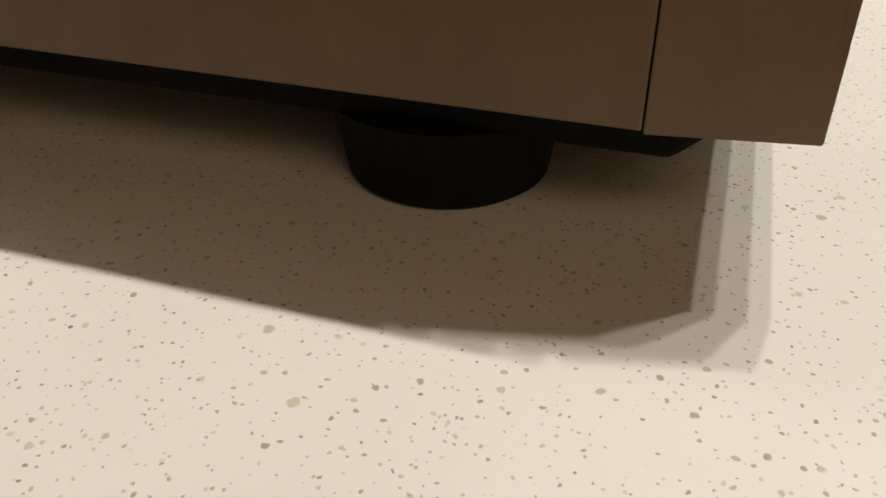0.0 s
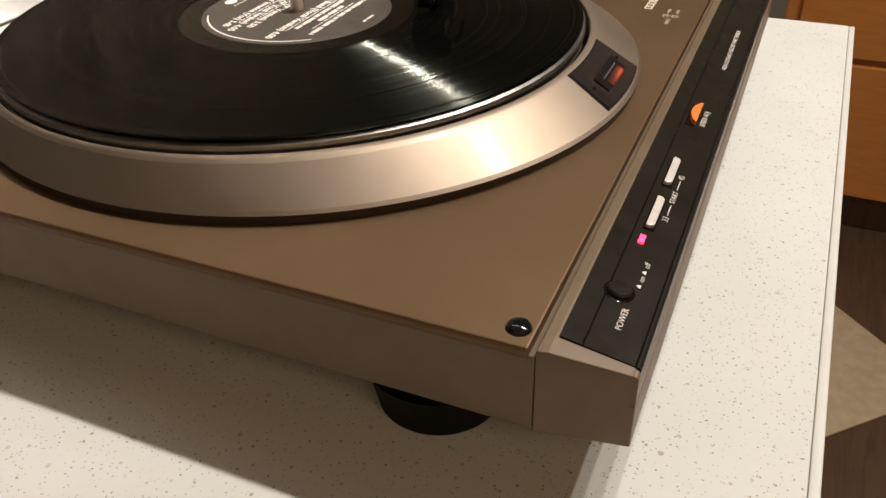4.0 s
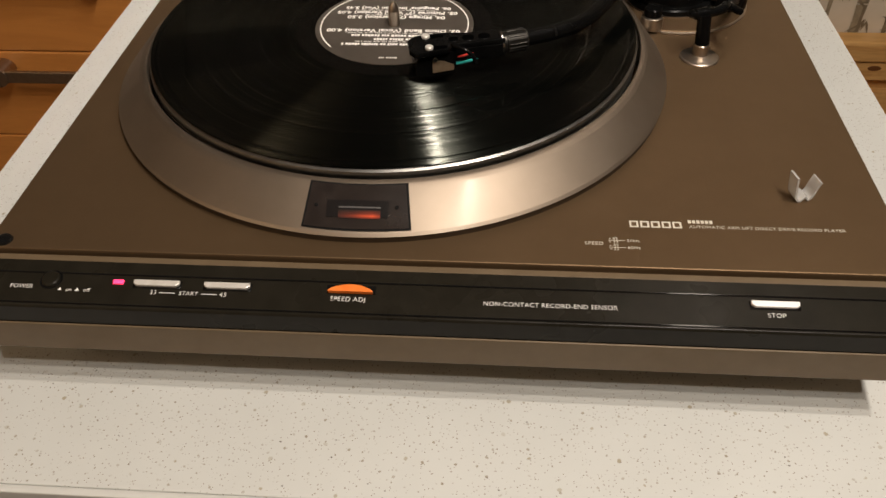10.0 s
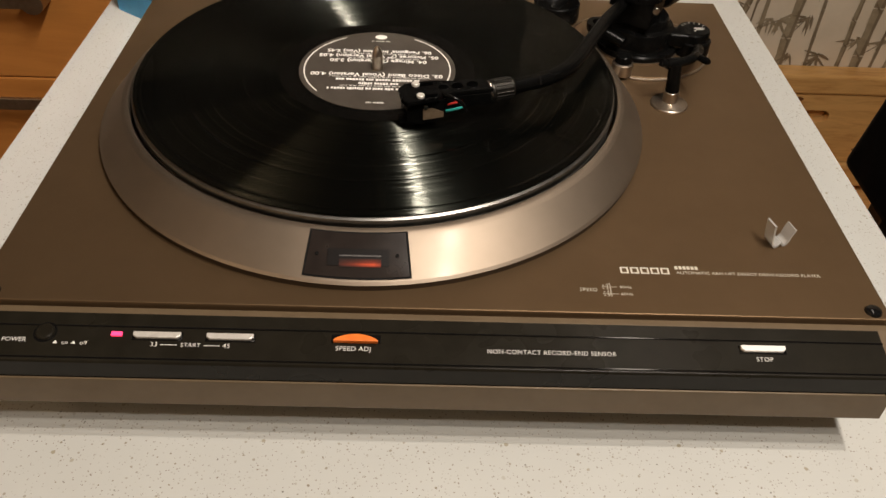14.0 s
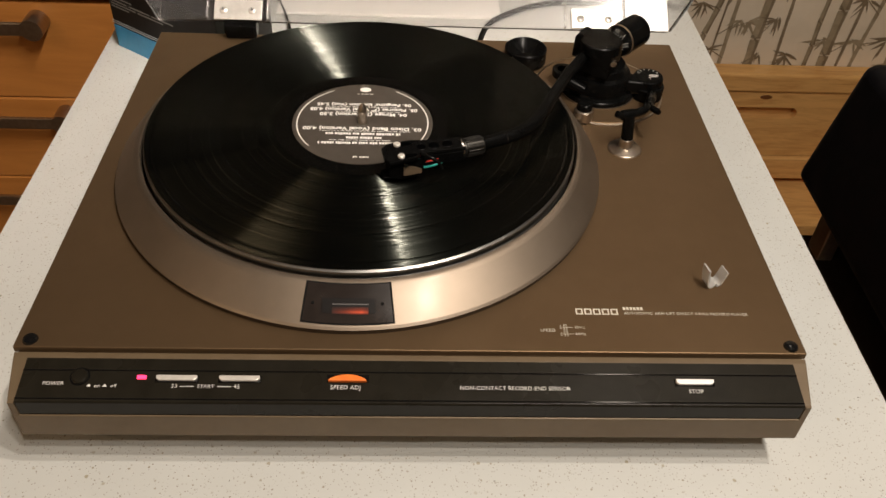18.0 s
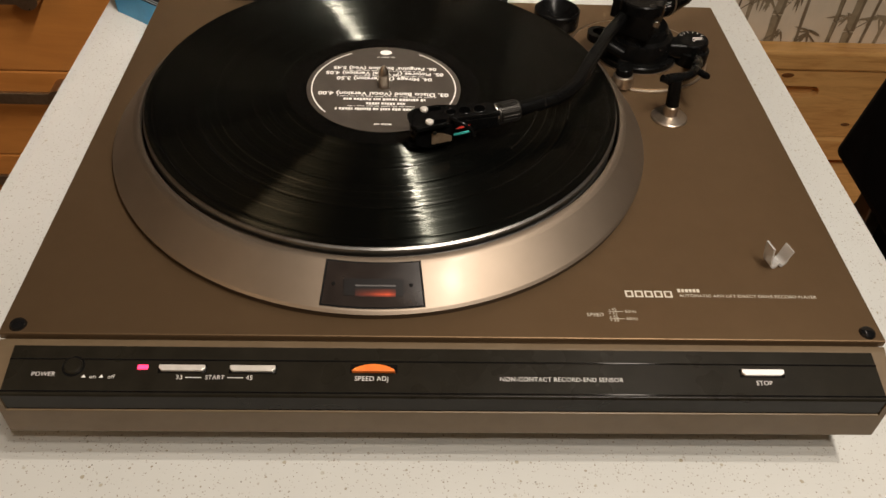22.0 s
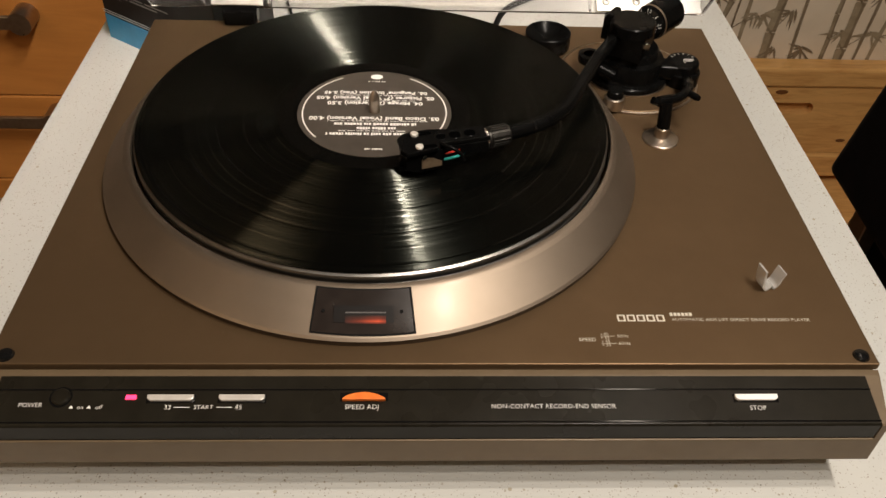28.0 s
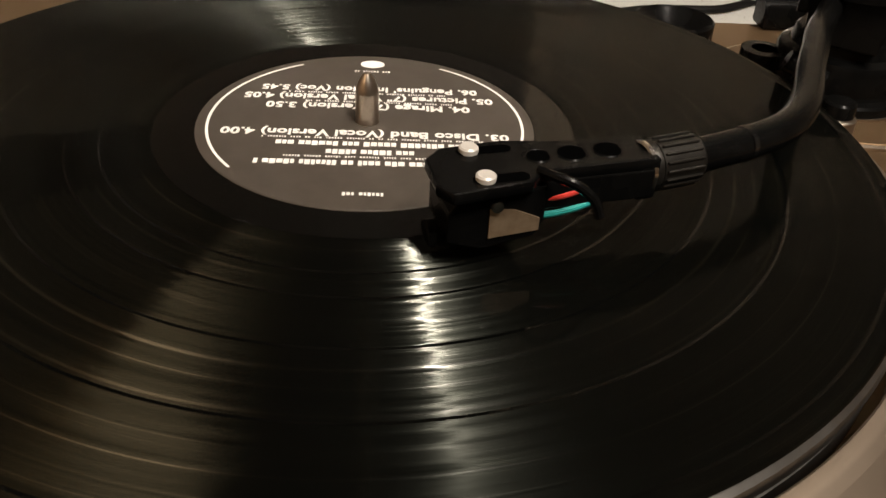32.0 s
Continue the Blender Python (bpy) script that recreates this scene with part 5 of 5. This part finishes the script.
part("rest_cradle", tube(spline([(0.1430, 0.2372, ZP + 0.0312), (0.1462, 0.2376, ZP + 0.0298), (0.1520, 0.2392, ZP + 0.0298), (0.1590, 0.2412, ZP + 0.0300), (0.1650, 0.2446, ZP + 0.0305), (0.1680, 0.2500, ZP + 0.0300)], 5), [0.0026] * 6 + [0.0036] * 8 + [0.0030] * 12, 12), BLACK, player, "black arm rest cradle")
part("side_arm", box(-0.030, 0.006, -0.0075, 0.0075, 0.0, 0.012, 0.003, 3), BLACK, player, "black side bracket", rot=Matrix.Translation((0.1790, 0.3080, ZP + 0.0070)) @ pose(0, 0, 0, 0, 0, -8))
part("side_body", lathe([(0, -0.0083), (0.0118, -0.0083), (0.0128, -0.0070), (0.0130, 0.0035), (0.0120, 0.0045), (0, 0.0045)], 40), BLACK, player, at=(0.1848, 0.3100, ZP + 0.0085))
knob = part("side_knob", lathe([(0, 0.0), (0.0115, 0.0), (0.0120, 0.0010), (0.0120, 0.0125), (0.0112, 0.0136), (0, 0.0138)], 48), BLACK, player, "black side-force knob with white marks", at=(0.1842, 0.3115, ZP + 0.0056))
bars([(-0.0001, 0.0001, -0.0058, -0.0036), (-0.0010, 0.0010, -0.0036, -0.0033), (0.0005, 0.0075, 0.0006, 0.0011), (-0.0005, 0.0075, -0.0008, -0.0003), (0.0010, 0.0060, -0.0022, -0.0017)], Matrix.Translation((0, 0, 0.0139)), knob, INK_WHITE, "print", "small white marks")
for k in range(6):
    a = radians(150 - 24 * k)
    bars([(-0.00014, 0.00014, 0.0078, 0.0100)], Matrix.Translation((0, 0, 0.0139)) @ Matrix.Rotation(a - math.pi / 2, 4, "Z"), knob, INK_WHITE, "print")
part("lift_lever", tube(spline([(0.1850, 0.3000, ZP + 0.010), (0.1820, 0.2860, ZP + 0.016), (0.1760, 0.2680, ZP + 0.0230), (0.1722, 0.2540, ZP + 0.0270), (0.1762, 0.2440, ZP + 0.0285)], 5), [0.0038] * 12 + [0.0024] * 8 + [0.0018], 12), BLACK, player, "black cueing lever")
part("lift_hook", lathe([(0.0050, 0.0), (0.0085, 0.0), (0.0090, 0.0015), (0.0090, 0.0060), (0.0050, 0.0062)], 32), BLACK, player, "black arm lift guide", at=(0.1180, 0.3260, ZP + 0.0090))
part("hook_stay", tube([(0.1160, 0.3000, ZP + 0.0208), (0.1300, 0.2950, ZP + 0.0150)], 0.004, 12), BLACK, player)
part("height_cap", lathe([(0, 0.0165), (0.0050, 0.0163), (0.0058, 0.0155), (0.0060, 0.0111), (0, 0.0111)], 32), BLACK, player, "black cap of the knob", at=(0.1280, 0.2745, ZP))
part("height_knob", lathe([(0, 0.0110), (0.0060, 0.0108), (0.0072, 0.0100), (0.0074, 0.0022), (0, 0.0022)], 32), STEEL, player, "short satin metal knob", at=(0.1280, 0.2745, ZP))

# ---- hinged dust cover, open ----
OPEN = 53.0
cover = part("dust_cover", bmesh.new(), ACRYLIC, player, "clear smoky acrylic dust cover standing open", rot=Matrix.Translation((-0.0010, 0.3965, ZP + 0.0118)) @ pose(0, 0, 0, -OPEN, 0, 0))


def pane(name, bm, **k):
    ob = part(name, bm, ACRYLIC, cover, **k)
    ob.visible_shadow = False
    return ob


pane("rear_pane", box(-0.2235, 0.2235, -0.003, 0.0, 0.0, 0.0770, 0.0008))
pane("top_pane", box(-0.2235, 0.2235, -0.372, -0.0032, 0.0740, 0.0770, 0.0008))
pane("side_pane", box(-0.2235, -0.2205, -0.372, -0.0032, 0.0, 0.0738, 0.0008))
pane("side_pane", box(0.2205, 0.2235, -0.372, -0.0032, 0.0, 0.0738, 0.0008))
pane("front_pane", box(-0.2203, 0.2203, -0.372, -0.369, 0.0, 0.0738, 0.0008))
# rounded edges in pale frosted plastic, which stands in for their bright glint
for a, b in (((-0.2225, -0.0006, 0.0764), (0.2225, -0.0006, 0.0764)), ((-0.2229, -0.0006, 0.0010), (-0.2229, -0.0006, 0.0760)), ((0.2229, -0.0006, 0.0010), (0.2229, -0.0006, 0.0760))):
    fold = part("fold_glint", tube([a, b], 0.0007, 8), FROST, cover, "rounded edge of the cover, its glint as pale colour")
    fold.visible_shadow = False
for x in (-0.1550, 0.1550):
    hp = part("hinge_plate", box(-0.0205, 0.0205, -0.0048, -0.0032, 0.0006, 0.0192, 0.0006), HINGE, cover, "bright metal hinge plate", at=(x, 0, 0))
    for x0, x1, z0, z1 in ((-0.0268, -0.0250, 0.0006, 0.0410), (0.0250, 0.0268, 0.0006, 0.0410), (-0.0249, 0.0249, 0.0396, 0.0410)):
        lg = part("hinge_lug", box(x0, x1, -0.0075, -0.0032, z0, z1, 0.0004), ACRYLIC, cover, "clear moulded hinge housing", at=(x, 0, 0))
        lg.visible_shadow = False
    # clear bar added where a grey reflection lies in the housing
    rb = part("hinge_smear", box(-0.0160, 0.0120, -0.0046, -0.0032, 0.0290, 0.0315, 0.0005), ACRYLIC, cover, "clear bar in place of a grey reflection", at=(x, 0, 0))
    rb.visible_shadow = False
    for dx in (-0.0123, 0.0123):
        part("hinge_screw", lathe([(0, 0.0016), (0.0022, 0.0014), (0.0034, 0.0006), (0.0036, 0.0), (0, 0.0)], 24), HINGE, cover, "cross-head screw", rot=Matrix.Translation((x + dx, -0.0048, 0.0092)) @ pose(0, 0, 0, 90, 0, 0))
        for r in (0, 90):
            part("screw_slot", box(-0.0016, 0.0016, -0.00025, 0.00025, 0, 0.0002), BLACK, cover, rot=Matrix.Translation((x + dx, -0.0064, 0.0092)) @ pose(0, 0, 0, 90, 0, 0) @ pose(0, 0, 0, 0, 0, r + 20))
    part("hinge_block", box(x - 0.0120, x + 0.0145, 0.3885, 0.4040, ZP + 0.0001, ZP + 0.0125, 0.002), BLACK, player, "black hinge block")
    part("hinge_barrel", tube([(x - 0.0125, 0.3950, ZP + 0.0085), (x + 0.0150, 0.3950, ZP + 0.0085)], 0.0062, 24), BLACK, player, "black hinge barrel")
